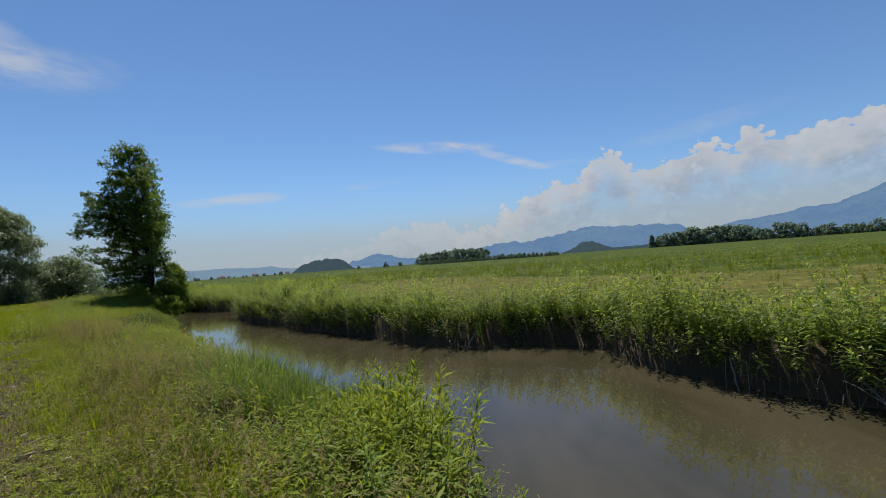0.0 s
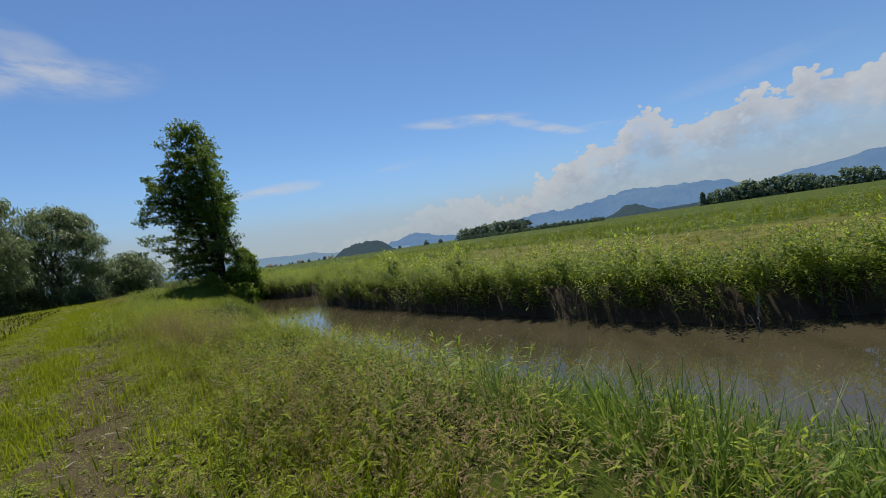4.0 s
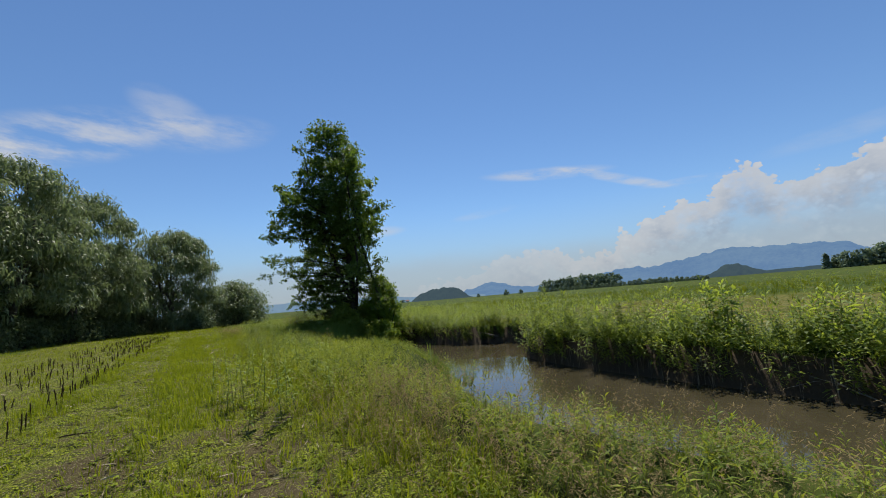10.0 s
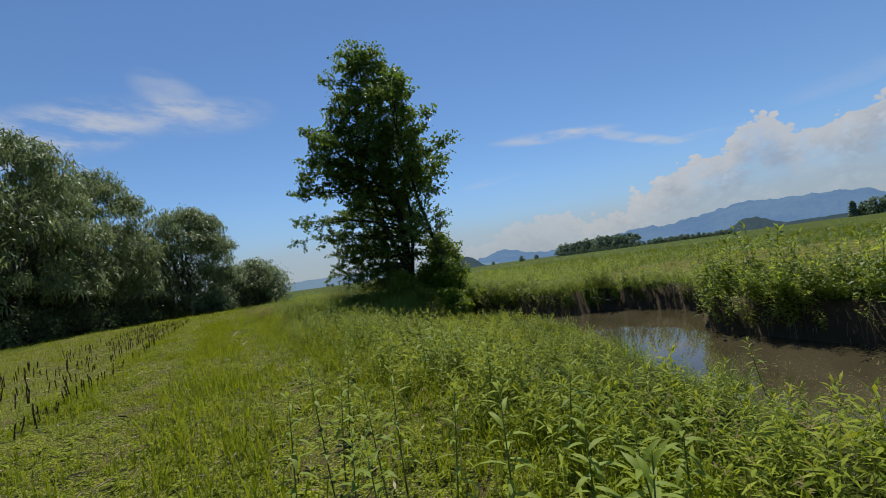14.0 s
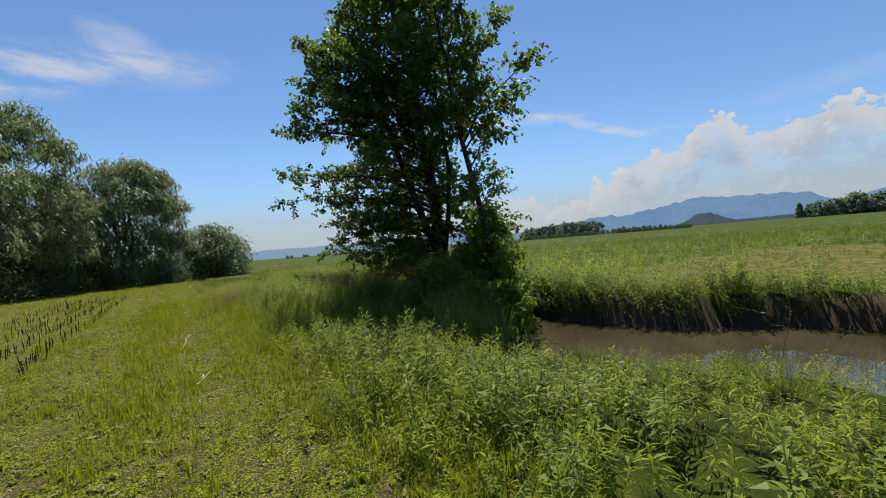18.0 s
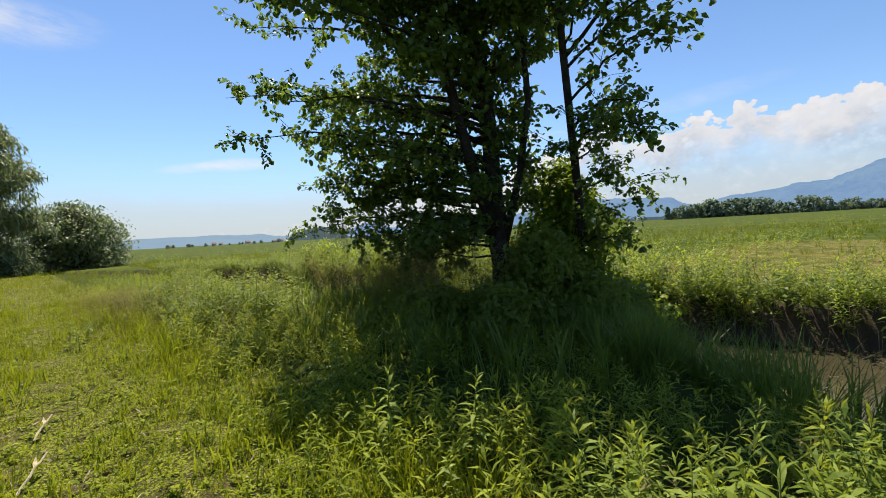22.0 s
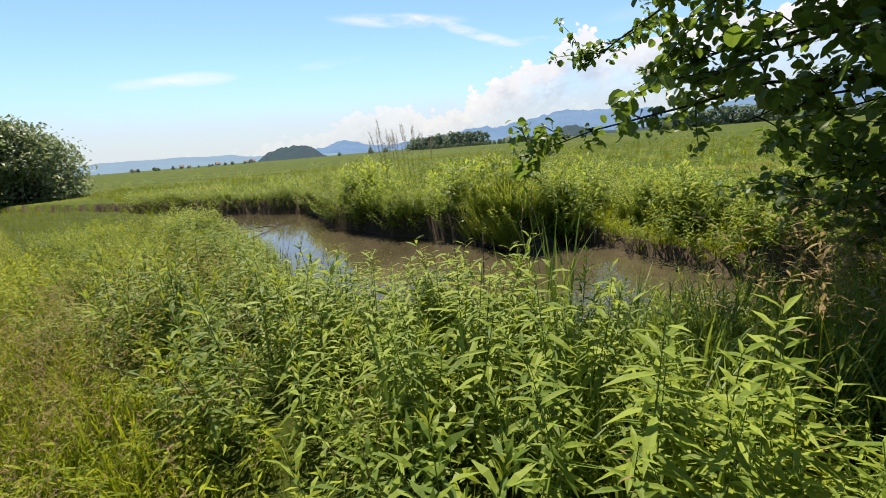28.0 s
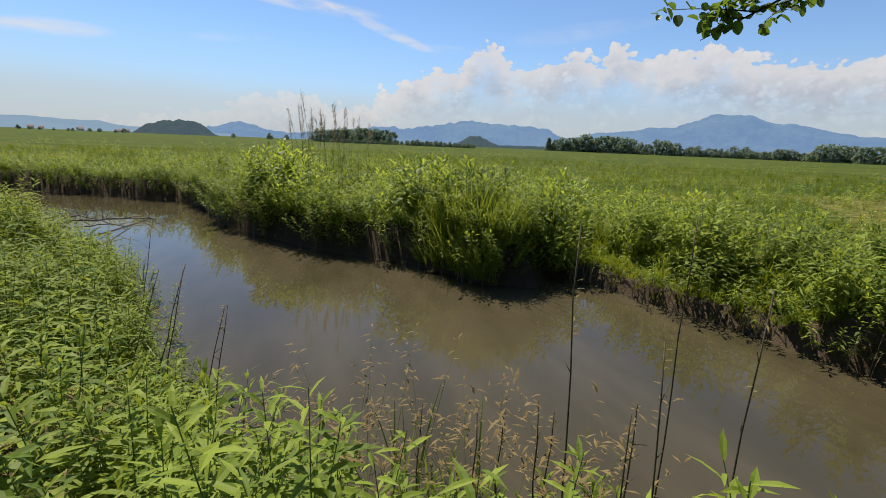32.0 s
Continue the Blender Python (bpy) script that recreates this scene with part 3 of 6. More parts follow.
def strewn(n, s0, s1, l0, l1, keep=None):
    """n random places over a stretch of the plan; keep(s, l): the chance that one stays."""
    s, l = rng.uniform(s0, s1, n), rng.uniform(l0, l1, n)
    if keep is not None:
        k = rng.random(n) < keep(s, l)
        s, l = s[k], l[k]
    return s, l


def on_ground(s, l, sink=0.01):
    p = np.zeros((len(s), 3))
    p[:, :2] = at(s, l)
    p[:, 2] = ground_z(s, l) - sink
    return p


def drift(s, l, scale, seed=0.0):
    """Smooth patches over the plan, from about 0 to 1."""
    a = np.sin(s * scale + seed) + np.sin(l * scale * 1.3 + seed * 2.1) + np.sin((s + l) * scale * 0.63 + seed * 0.7) + np.sin((s - l) * scale * 1.7 + seed * 3.3)
    return np.clip(0.5 + 0.22 * a, 0, 1)


def clumps(s, l, radius, per):
    """Plants in clumps: their places, how far each leans out of its clump, how near its rim it stands, and its clump."""
    n = len(s)
    which = np.repeat(np.arange(n), per)
    a, q = rng.uniform(0, 2 * np.pi, n * per), np.sqrt(rng.uniform(0, 1, n * per))
    r = np.asarray(radius)[which] * q
    x, y = np.cos(a), np.sin(a)
    ss, ll = s[which] + r * x, l[which] + r * y
    out = np.outer(x, AHEAD) + np.outer(y, ASIDE)
    return ss, ll, out.T * (0.5 * q), q, which

# ---- ground, water, distance ----
def build_ground():
    s = np.concatenate([-np.geomspace(3200, 45, 22), np.arange(-40, -8, 2), np.arange(-8, 84, 0.65), np.arange(84, 140, 2), np.geomspace(142, 3300, 24)])
    l = np.concatenate([-np.geomspace(3200, 42, 20), np.arange(-40, -8, 2), np.arange(-8, 2, 0.35), np.arange(2, 14, 0.2), np.arange(14, 22, 0.5), np.arange(22, 60, 3), np.geomspace(62, 3300, 22)])
    S, L = np.meshgrid(s, l, indexing="ij")
    z = ground_z(S, L)
    ragged = np.where((np.abs(L) < 30) & (S > -30) & (S < 110), 0.03 * rng.normal(size=S.shape), 0)
    away = np.hypot(S - 20, L)
    xy = at(S, L)
    verts = np.concatenate([xy, (z + ragged - 0.0002 * np.clip(away - 300, 0, 900))[..., None]], -1).reshape(-1, 3)
    a = (np.arange(len(s) - 1)[:, None] * len(l) + np.arange(len(l) - 1)[None]).ravel()
    quads = np.stack([a, a + 1, a + len(l) + 1, a + len(l)], -1)
    tris = np.concatenate([quads[:, [0, 2, 1]], quads[:, [0, 3, 2]]])
    me = mesh_of("ground", verts, tris, [GROUND], smooth_faces=True)
    n, f = near_line(S), far_line(S)
    masks = {
        "rut": (np.exp(-((L + 2.2) / 0.5) ** 2) + np.exp(-((L + 0.45) / 0.5) ** 2)) * np.interp(S, [0, 5, 20, 26, 40], [0.2, 1.0, 1.0, 0.15, 0.0]),
        "track": smooth(2.2, 1.0, L) * smooth(-16, -9, L),
        "mown": smooth(f + 2.0, f + 3.5, L) * smooth(37, 27, L + 3 * np.sin(S * 0.11)) * smooth(47, 41, S),
        "meadow": np.maximum(smooth(f + 0.4, f + 0.9, L), smooth(-9, -16, L)),
        "mud": smooth(n - 0.5, n - 0.1, L) * smooth(f + 0.45, f + 0.25, L),
    }
    for name, value in masks.items():
        layer = me.attributes.new(name, "FLOAT", "POINT")
        layer.data.foreach_set("value", np.ascontiguousarray(value.ravel(), np.float32))
    tagged(new("ground", me), "flat green riverside meadow with a worn grassy track", "ground", kind="structure")


def build_water():
    s = np.arange(-40, 141, 2.0)
    rows = []
    for k in s:
        a, b = near_line(k) - 1.2, far_line(k) + 0.5
        rows.append([(*at(k, q), WATER_Z) for q in np.linspace(a, b, 6)])
    v = np.array(rows).reshape(-1, 3)
    a = (np.arange(len(s) - 1)[:, None] * 6 + np.arange(5)[None]).ravel()
    t = np.concatenate([np.stack([a, a + 7, a + 1], -1), np.stack([a, a + 6, a + 7], -1)])
    tagged(new("water", mesh_of("water", v, t, [WATER], smooth_faces=True)), "slow brown silty stream water mirroring the sky", "water", kind="structure")


def ridge(name, outline, far, deep, mat, label, rough=0.06, seed=0, steps=150, eye=1.8, kind="structure", category="backdrop"):
    """A range of hills: its skyline by azimuth and elevation in degrees, far metres away, with slopes that fall deep metres towards the viewer and beyond."""
    az = np.linspace(outline[0][0], outline[-1][0], steps)
    el = np.interp(az, [p[0] for p in outline], [p[1] for p in outline])
    local = np.random.default_rng(seed)
    wob = np.convolve(local.normal(size=steps + 8), np.ones(3) / 3, "same")[4:-4] * rough
    top = far * np.tan(np.radians(np.maximum(el + wob * np.minimum(1, el), 0.0)))
    rows = 9
    verts = []
    for k in range(rows + 2):
        q = min(k / rows, 1.0)
        dist = far - deep * (1 - q) + (deep * 0.5 if k > rows else 0)
        gull = 1 + 0.10 * local.normal(size=steps) * (1 - q) * (q > 0)
        h = -25 + (top + 25) * (q ** 0.8) * gull if k <= rows else -25 + 0 * top
        r = np.radians(az)
        verts.append(np.stack([np.sin(r) * dist - 14, np.cos(r) * dist + 14, h + eye * q], -1))
    v = np.concatenate(verts)
    a = (np.arange(rows + 1)[:, None] * steps + np.arange(steps - 1)[None]).ravel()
    t = np.concatenate([np.stack([a, a + 1, a + steps + 1], -1), np.stack([a, a + steps + 1, a + steps], -1)])
    tagged(new(name, mesh_of(name, v, t, [mat], smooth_faces=True)), label, category, kind=kind)


build_ground()
build_water()
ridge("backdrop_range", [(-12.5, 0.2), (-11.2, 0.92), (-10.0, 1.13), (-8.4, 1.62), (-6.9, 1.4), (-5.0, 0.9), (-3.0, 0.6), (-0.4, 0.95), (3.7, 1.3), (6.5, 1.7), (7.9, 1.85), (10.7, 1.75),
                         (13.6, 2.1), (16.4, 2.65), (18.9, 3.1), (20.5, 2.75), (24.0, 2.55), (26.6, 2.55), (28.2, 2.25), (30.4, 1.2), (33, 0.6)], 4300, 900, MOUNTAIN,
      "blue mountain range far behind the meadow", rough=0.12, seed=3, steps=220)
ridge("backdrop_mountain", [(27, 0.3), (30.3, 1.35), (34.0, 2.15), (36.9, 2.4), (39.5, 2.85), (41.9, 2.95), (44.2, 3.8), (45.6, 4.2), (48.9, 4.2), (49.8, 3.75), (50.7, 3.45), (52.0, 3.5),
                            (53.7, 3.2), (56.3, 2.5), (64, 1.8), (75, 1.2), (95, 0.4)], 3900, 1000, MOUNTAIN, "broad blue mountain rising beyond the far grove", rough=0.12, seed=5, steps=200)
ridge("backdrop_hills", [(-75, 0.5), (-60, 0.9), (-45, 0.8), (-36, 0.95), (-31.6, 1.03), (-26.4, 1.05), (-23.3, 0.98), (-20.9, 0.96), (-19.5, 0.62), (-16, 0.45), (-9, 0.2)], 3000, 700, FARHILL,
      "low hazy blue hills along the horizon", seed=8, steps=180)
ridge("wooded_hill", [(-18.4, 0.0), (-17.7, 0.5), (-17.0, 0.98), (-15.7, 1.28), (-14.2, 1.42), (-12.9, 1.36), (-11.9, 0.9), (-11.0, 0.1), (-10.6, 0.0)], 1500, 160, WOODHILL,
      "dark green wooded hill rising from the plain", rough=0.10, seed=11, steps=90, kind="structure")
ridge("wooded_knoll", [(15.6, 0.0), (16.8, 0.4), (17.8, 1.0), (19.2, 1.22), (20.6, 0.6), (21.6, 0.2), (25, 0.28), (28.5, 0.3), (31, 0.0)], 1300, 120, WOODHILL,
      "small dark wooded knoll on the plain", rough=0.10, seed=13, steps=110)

# ---- trees ----
def crown_leaves(points, count, spread, size, mat=0, oval=False, wide=0.8, hang=0.3, seed=0, tilt=0.5, plain=False):
    """Leaves strewn round the points of twigs."""
    local = np.random.default_rng(seed)
    p = np.repeat(np.asarray(points), count, axis=0)
    p = p + np.clip(local.normal(size=p.shape), -1.4, 1.4) * spread
    n = len(p)
    length = size * local.uniform(0.65, 1.25, n)
    return leaves(p, local.uniform(0, 2 * np.pi, n), local.normal(-0.25, tilt, n), length, length * wide, hang, local.normal(0, 0.6, n), 0.16, mat, oval, plain)


def alder():
    """The lone alder on the near bank: a trunk that leans over the track, a slimmer stem that leans back to it, and long low limbs."""
    local = np.random.default_rng(21)
    base = np.array([-23.75, 36.5, -0.55])
    tree = tagged(new("alder_tree"), "tall dark green alder with two stems beside the stream", "tree")
    spine = np.array([(0, 0, 0), (-0.02, -0.05, 1.4), (-0.10, -0.10, 3.2), (-0.25, -0.20, 5.4), (-0.55, -0.25, 7.8), (-0.95, -0.3, 10.2), (-1.25, -0.3, 12.2), (-1.35, -0.3, 13.5)])
    fine = np.linspace(0, 13.5, 28)
    trunk = np.stack([np.interp(fine, spine[:, 2], spine[:, k]) for k in range(3)], -1) + local.normal(size=(28, 3)) * [0.02, 0.02, 0] + base
    radii = np.interp(fine, [0, 0.5, 3, 8, 13.5], [0.36, 0.25, 0.20, 0.11, 0.02])
    part("trunk", joined([tube(trunk, radii, 10, 0, 0.16, 3)]), [BARK], tree, "furrowed dark bark", True)
    fork = base + np.array([(-0.05, -0.08, 1.9), (-0.55, -0.35, 3.4), (-1.0, -0.8, 5.2), (-1.6, -1.1, 7.4), (-2.0, -1.2, 9.6), (-2.3, -1.2, 11.4)])
    part("forked_stem", joined([tube(fork, [0.15, 0.13, 0.10, 0.08, 0.05, 0.015], 8, 0, 0.12, 7)]), [BARK], tree, "", True)
    foot = np.array([-21.75, 36.6, -0.6])
    slim = np.array([foot, (-21.95, 36.2, 1.2), (-22.2, 35.75, 2.85), (-22.58, 35.05, 5.2), (-22.76, 34.75, 7.0), (-22.92, 34.55, 8.2), (-23.1, 34.5, 10.2)])
    part("second_stem", joined([tube(slim, [0.15, 0.105, 0.088, 0.075, 0.062, 0.048, 0.015], 8, 0, 0.12, 5)]), [BARK], tree, "", True)
    third = np.array([(-23.72, 36.42, 1.3), (-23.35, 36.0, 2.9), (-23.15, 35.7, 4.4), (-23.3, 35.5, 6.2), (-23.5, 35.4, 7.8)])
    part("third_stem", joined([tube(third, [0.10, 0.08, 0.07, 0.05, 0.015], 8, 0, 0.12, 6)]), [BARK], tree, "", True)

    def along(stem, z):
        return np.array([np.interp(z, stem[:, 2], stem[:, j]) for j in range(3)])

    def reach(z, a):
        """How far the crown reaches at a height: far over the track, less towards the water."""
        out = np.interp(z, [1.2, 2.5, 4.4, 5.2, 6.2, 7.4, 9.2, 11.0, 12.4, 13.6], [3.6, 4.2, 5.2, 4.2, 4.8, 3.6, 3.6, 2.9, 2.0, 0.7])
        near = np.interp(z, [1.2, 4.0, 8.0, 11.0, 13.6], [2.6, 2.9, 2.4, 1.7, 0.6])
        back = np.interp(z, [1.2, 4.0, 8.0, 11.0, 13.6], [1.2, 1.3, 1.6, 1.5, 0.6])
        c = math.cos(a)
        return (out if c < 0 else back) * c * c + near * (1 - c * c)

    limbs = []
    # limbs of their own: low, long ones that hang over the bank and the track; higher ones added to cast shade
    for tip, start in (((-28.85, 37.42, 1.75), 1.9), ((-27.8, 36.6, 2.2), 2.3), ((-27.5, 36.9, 2.8), 2.7), ((-27.0, 37.2, 1.9), 2.0), ((-27.1, 40.7, 2.85), 3.8),
                       ((-28.1, 33.9, 5.8), 4.9), ((-29.2, 35.2, 4.6), 3.6), ((-28.2, 36.4, 2.85), 2.4), ((-25.7, 36.9, 2.1), 1.6), ((-27.9, 38.9, 4.6), 4.2), ((-25.2, 40.2, 4.8), 4.4),
                       ((-26.7, 36.3, 2.5), 2.0), ((-27.1, 36.3, 3.1), 2.6), ((-27.3, 36.0, 2.3), 2.2), ((-28.8, 35.6, 6.1), 5.2), ((-27.9, 35.0, 9.0), 7.9),
                       ((-26.3, 35.0, 1.5), 1.6), ((-25.4, 34.4, 1.6), 1.7), ((-26.9, 35.6, 1.6), 1.8), ((-28.7, 34.9, 3.7), 3.0), ((-27.4, 33.6, 7.2), 5.9), ((-27.0, 34.4, 8.4), 7.0), ((-27.3, 35.2, 7.6), 6.4), ((-26.4, 33.0, 6.6), 5.4), ((-25.6, 32.8, 7.6), 6.2),
                       ((-27.6, 38.6, 5.6), 4.8), ((-28.6, 38.4, 4.2), 3.6), ((-28.4, 38.9, 5.2), 4.4), ((-28.2, 38.1, 4.8), 4.0), ((-27.0, 39.3, 5.0), 4.2), ((-26.5, 38.8, 6.4), 5.4), ((-27.2, 38.0, 3.7), 3.2), ((-26.2, 39.6, 3.9), 3.3), ((-25.9, 34.6, 3.0), 2.7), ((-27.3, 34.7, 3.4), 3.0),
                       ((-26.2, 37.0, 1.5), 1.6), ((-26.4, 37.2, 1.1), 1.3), ((-26.1, 36.9, 0.85), 1.1), ((-25.5, 37.7, 1.4), 1.5), ((-25.8, 38.0, 1.9), 1.8), ((-26.0, 38.2, 1.15), 1.4),
                       ((-26.6, 35.6, 9.4), 8.2), ((-26.2, 35.0, 8.7), 7.6), ((-26.7, 36.1, 10.3), 9.2), ((-25.8, 34.2, 7.9), 6.8), ((-26.3, 36.4, 10.8), 9.8), ((-26.4, 34.3, 7.0), 6.0), ((-26.9, 35.5, 8.3), 7.2),
                       ((-27.6, 34.1, 6.1), 5.3), ((-27.8, 34.7, 7.4), 6.3), ((-27.3, 33.5, 5.6), 4.9), ((-27.0, 33.4, 6.3), 5.4), ((-27.6, 35.2, 8.3), 7.1), ((-27.2, 34.8, 7.8), 6.7), ((-27.9, 34.3, 6.7), 5.7)):
        limbs.append((trunk, start, np.array(tip)))
    count = 84
    for k in range(count):
        z = 2.6 + 10.6 * ((k + 0.5) / count) ** 0.95
        a = k * 2.4 + local.normal() * 0.3
        stem = fork if k % 4 == 1 and 3.4 < z < 10.6 else trunk
        root = along(stem, z * 0.97 - 0.4)
        axis = base + [np.interp(z, spine[:, 2], spine[:, 0]) * 0.7, -0.2, 0]
        r = reach(z, a) * local.uniform(0.60, 1.0)
        if z < 6 and math.cos(a) > 0.2 or z < 6.5 and math.sin(a) < -0.3 and math.cos(a) > -0.5:
            r *= 0.55
        limbs.append((stem, root[2], np.array([axis[0] + math.cos(a) * r, axis[1] + math.sin(a) * r, z + base[2] + 0.1 + r * local.uniform(0.0, 0.30)])))
    # limbs of the slimmer stems, in the open over the water
    for tip, start in (((-20.2, 32.7, 6.5), 5.0), ((-20.7, 33.2, 5.7), 4.8), ((-21.2, 33.4, 5.0), 4.2), ((-21.4, 33.1, 7.3), 6.0), ((-21.2, 33.4, 8.0), 6.6), ((-21.9, 33.2, 8.8), 7.4), ((-22.0, 33.2, 6.0), 5.2),
                       ((-22.3, 33.5, 9.6), 8.0), ((-22.4, 34.0, 10.3), 8.6),
                       ((-22.3, 32.3, 3.0), 3.3), ((-22.1, 32.6, 3.4), 3.7), ((-21.5, 34.75, 3.4), 3.0), ((-21.25, 34.6, 2.35), 2.5), ((-21.75, 34.9, 2.7), 2.6), ((-21.6, 34.9, 3.95), 3.6), ((-22.75, 35.25, 3.35), 3.2), ((-21.75, 35.2, 1.9), 1.8), ((-21.5, 34.9, 1.4), 1.3)):
        limbs.append((slim, start, np.array(tip)))
    for k in range(22):
        stem = slim if k % 2 else third
        z = 5.2 + (4.8 if k % 2 else 2.4) * k / 21
        a, r = k * 2.4 + 0.9, np.interp(z, [3.2, 6.0, 8.5, 10.4], [0.9, 1.4, 1.2, 0.7]) * local.uniform(0.7, 1.1)
        limbs.append((stem, z, along(stem, z) + [np.cos(a) * r, np.sin(a) * r, 0.2 + 0.3 * r]))
    for k, (stem, start, tip) in enumerate(limbs):
        root = along(stem, start)
        length = np.linalg.norm(tip - root)
        p = bent(root, tip, 9, 0.08 * length, 0.05, 100 + k)
        # twigs and the leaves that they carry
        twigs, ends = [], []
        for j in range(int(9 + 4 * length)):
            q = local.uniform(0.10, 1.0) ** 0.8
            n = min(int(q * 8), 7)
            at_limb = p[n] + (p[n + 1] - p[n]) * (q * 8 - n)
            way_out = local.normal(size=3) * [1, 1, 0.6] + (tip - root) / length * 0.8
            way_out /= np.linalg.norm(way_out)
            ln = local.uniform(0.25, 0.95) * (1.15 - 0.4 * q) * (0.6 if k == 0 else 1.0)
            end = at_limb + way_out * ln
            twigs.append(tube(bent(at_limb, end, 4, 0.03, 0.02, j), np.linspace(0.008, 0.003, 4), 3, 0))
            ends += [at_limb + way_out * ln * w for w in (0.4, 0.7, 1.0)]
        near = float(np.dot(tip[:2], AHEAD)) > 43.5 and float(np.dot(tip[:2], ASIDE)) < 8.5 and tip[2] < 6.5
        low = stem is slim and start < 4.0
        limb = part("limb", joined([tube(p, np.linspace(0.010 + (0.004 if k == 0 else 0.009) * length, 0.004, 9), 6, 0, 0.1, k), *twigs]), [BARK], tree, "", True)
        part("foliage", joined([crown_leaves(ends, 6 if k == 0 or low else 8 if near else 5, 0.055 if near or low else 0.095, 0.074 if k == 0 else 0.092 if near or low else 0.130, 0, 2 if near else True, 0.88, 0.25, 300 + k)]), [ALDER], limb, "rounded glossy dark green leaves")
    return tree


def shrub(name, s, l, height, radius, mat, label, seed, size=0.13, dens=1.0, category="shrub", sprays=120, wide=0.5, bare=0.2, plain=True):
    """A rounded shrub: many stems from one foot, each with sprays of leaves."""
    local = np.random.default_rng(seed)
    base = np.array([*at(s, l), float(ground_z(s, l)) - 0.05])
    bush = tagged(new(name), label, category)
    stems, ends = [], []
    for k in range(sprays):
        a, q = local.uniform(0, 2 * np.pi), np.sqrt(local.uniform(0, 1))
        rise = local.uniform(bare, 1.0)
        edge = np.sqrt(max(0.02, 1 - (max(0, rise - 0.45) / 0.56) ** 2)) * radius * local.uniform(0.75, 1.08)
        tip = base + [np.cos(a) * edge * q, np.sin(a) * edge * q, height * rise * (1 - 0.12 * q)]
        if k % 5 == 0:
            stems.append(tube(bent(base + local.normal(size=3) * [0.15, 0.15, 0], tip, 6, 0.05 * height, 0.05, k), np.linspace(0.012 * height, 0.004, 6), 4, 0))
        ends.append(tip)
    part("branchwork", joined(stems), [BARK], bush, "", True)
    part("foliage", joined([crown_leaves(ends, int(34 * dens), 0.13 * radius, size, 0, False, wide, 0.2, seed + 1, 0.6, plain)]), [mat], bush)
    return bush


def willow(s, l, height, radius, seed, label, low=0.10, count=140, leafs=14, lean=(0, 0)):
    """A spreading grey-green willow: forked trunk, limbs and feathery sprays of narrow leaves."""
    local = np.random.default_rng(seed)
    base = np.array([*at(s, l), -0.1])
    tree = tagged(new("willow_tree"), label, "tree", "willows along the field")
    forks = []
    for k in range(3):
        a = local.uniform(0, 2 * np.pi)
        top = base + [np.cos(a) * radius * 0.32 + lean[0], np.sin(a) * radius * 0.32 + lean[1], height * local.uniform(0.62, 0.80)]
        p = bent(base + [np.cos(a) * 0.25, np.sin(a) * 0.25, 0], top, 9, 0.0, 0.16, seed + k)
        part("trunk" if k == 0 else "fork", joined([tube(p, np.linspace(0.26, 0.07, 9), 8, 0, 0.15, seed + k)]), [WILLOW_BARK], tree, "", True)
        forks.append(p)
    limbs, domes = [], []
    for k in range(count):
        p = forks[k % 3]
        root = p[local.integers(2, 9)]
        a, up = local.uniform(0, 2 * np.pi), local.uniform(low, 1.0) ** 0.8
        w = np.sqrt(max(0.03, 1 - ((up - 0.48) / 0.53) ** 2)) * radius * np.sqrt(local.uniform(0.45, 1.0)) * 0.92
        tip = base + [np.cos(a) * w + lean[0] * up, np.sin(a) * w + lean[1] * up, height * up * 0.96]
        if k % 2 == 0:
            limbs.append(tube(bent(root, tip, 6, 0.08 * radius, 0.12, seed * 3 + k), np.linspace(0.05, 0.012, 6), 4, 0))
        # each limb ends in a billow of sprays, rounded above and open below
        size = radius * local.uniform(0.15, 0.27)
        for j in range(13):
            b, v = local.uniform(0, 2 * np.pi), local.uniform(-0.25, 1.0)
            h = math.sqrt(max(0.0, 1 - v * v))
            domes.append(tip + np.array([math.cos(b) * h, math.sin(b) * h, v * 0.8]) * size * local.uniform(0.75, 1.05))
    part("branchwork", joined(limbs), [WILLOW_BARK], tree, "", True)
    third = len(domes) // 3
    for k in range(3):
        mine = domes[k * third:(k + 1) * third]
        part("foliage", joined([crown_leaves(mine, leafs, 0.045 * radius, 0.52, 0, False, 0.28, 0.5, seed + 40 + k, 0.7, True)]), [WILLOW], tree, "silvery grey-green narrow leaves" if k == 0 else "")
    return tree


alder()
shrub("elder_shrub", 42.1, 8.65, 4.6, 1.2, ELDER, "rounded bright green shrub at the foot of the alder", 51, 0.17, 1.7, sprays=280, bare=0.08)
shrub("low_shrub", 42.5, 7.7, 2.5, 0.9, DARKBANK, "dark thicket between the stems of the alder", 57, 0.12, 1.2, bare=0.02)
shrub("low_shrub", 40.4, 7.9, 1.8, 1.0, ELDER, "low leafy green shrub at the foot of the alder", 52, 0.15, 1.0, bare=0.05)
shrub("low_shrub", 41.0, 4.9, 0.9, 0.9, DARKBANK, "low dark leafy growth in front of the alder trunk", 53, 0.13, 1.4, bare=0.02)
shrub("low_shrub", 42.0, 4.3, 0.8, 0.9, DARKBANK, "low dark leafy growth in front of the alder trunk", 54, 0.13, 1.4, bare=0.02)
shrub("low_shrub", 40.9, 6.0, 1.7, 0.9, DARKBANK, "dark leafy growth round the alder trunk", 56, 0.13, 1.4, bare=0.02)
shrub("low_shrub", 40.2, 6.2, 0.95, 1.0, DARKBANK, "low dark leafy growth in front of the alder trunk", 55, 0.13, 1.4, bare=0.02)
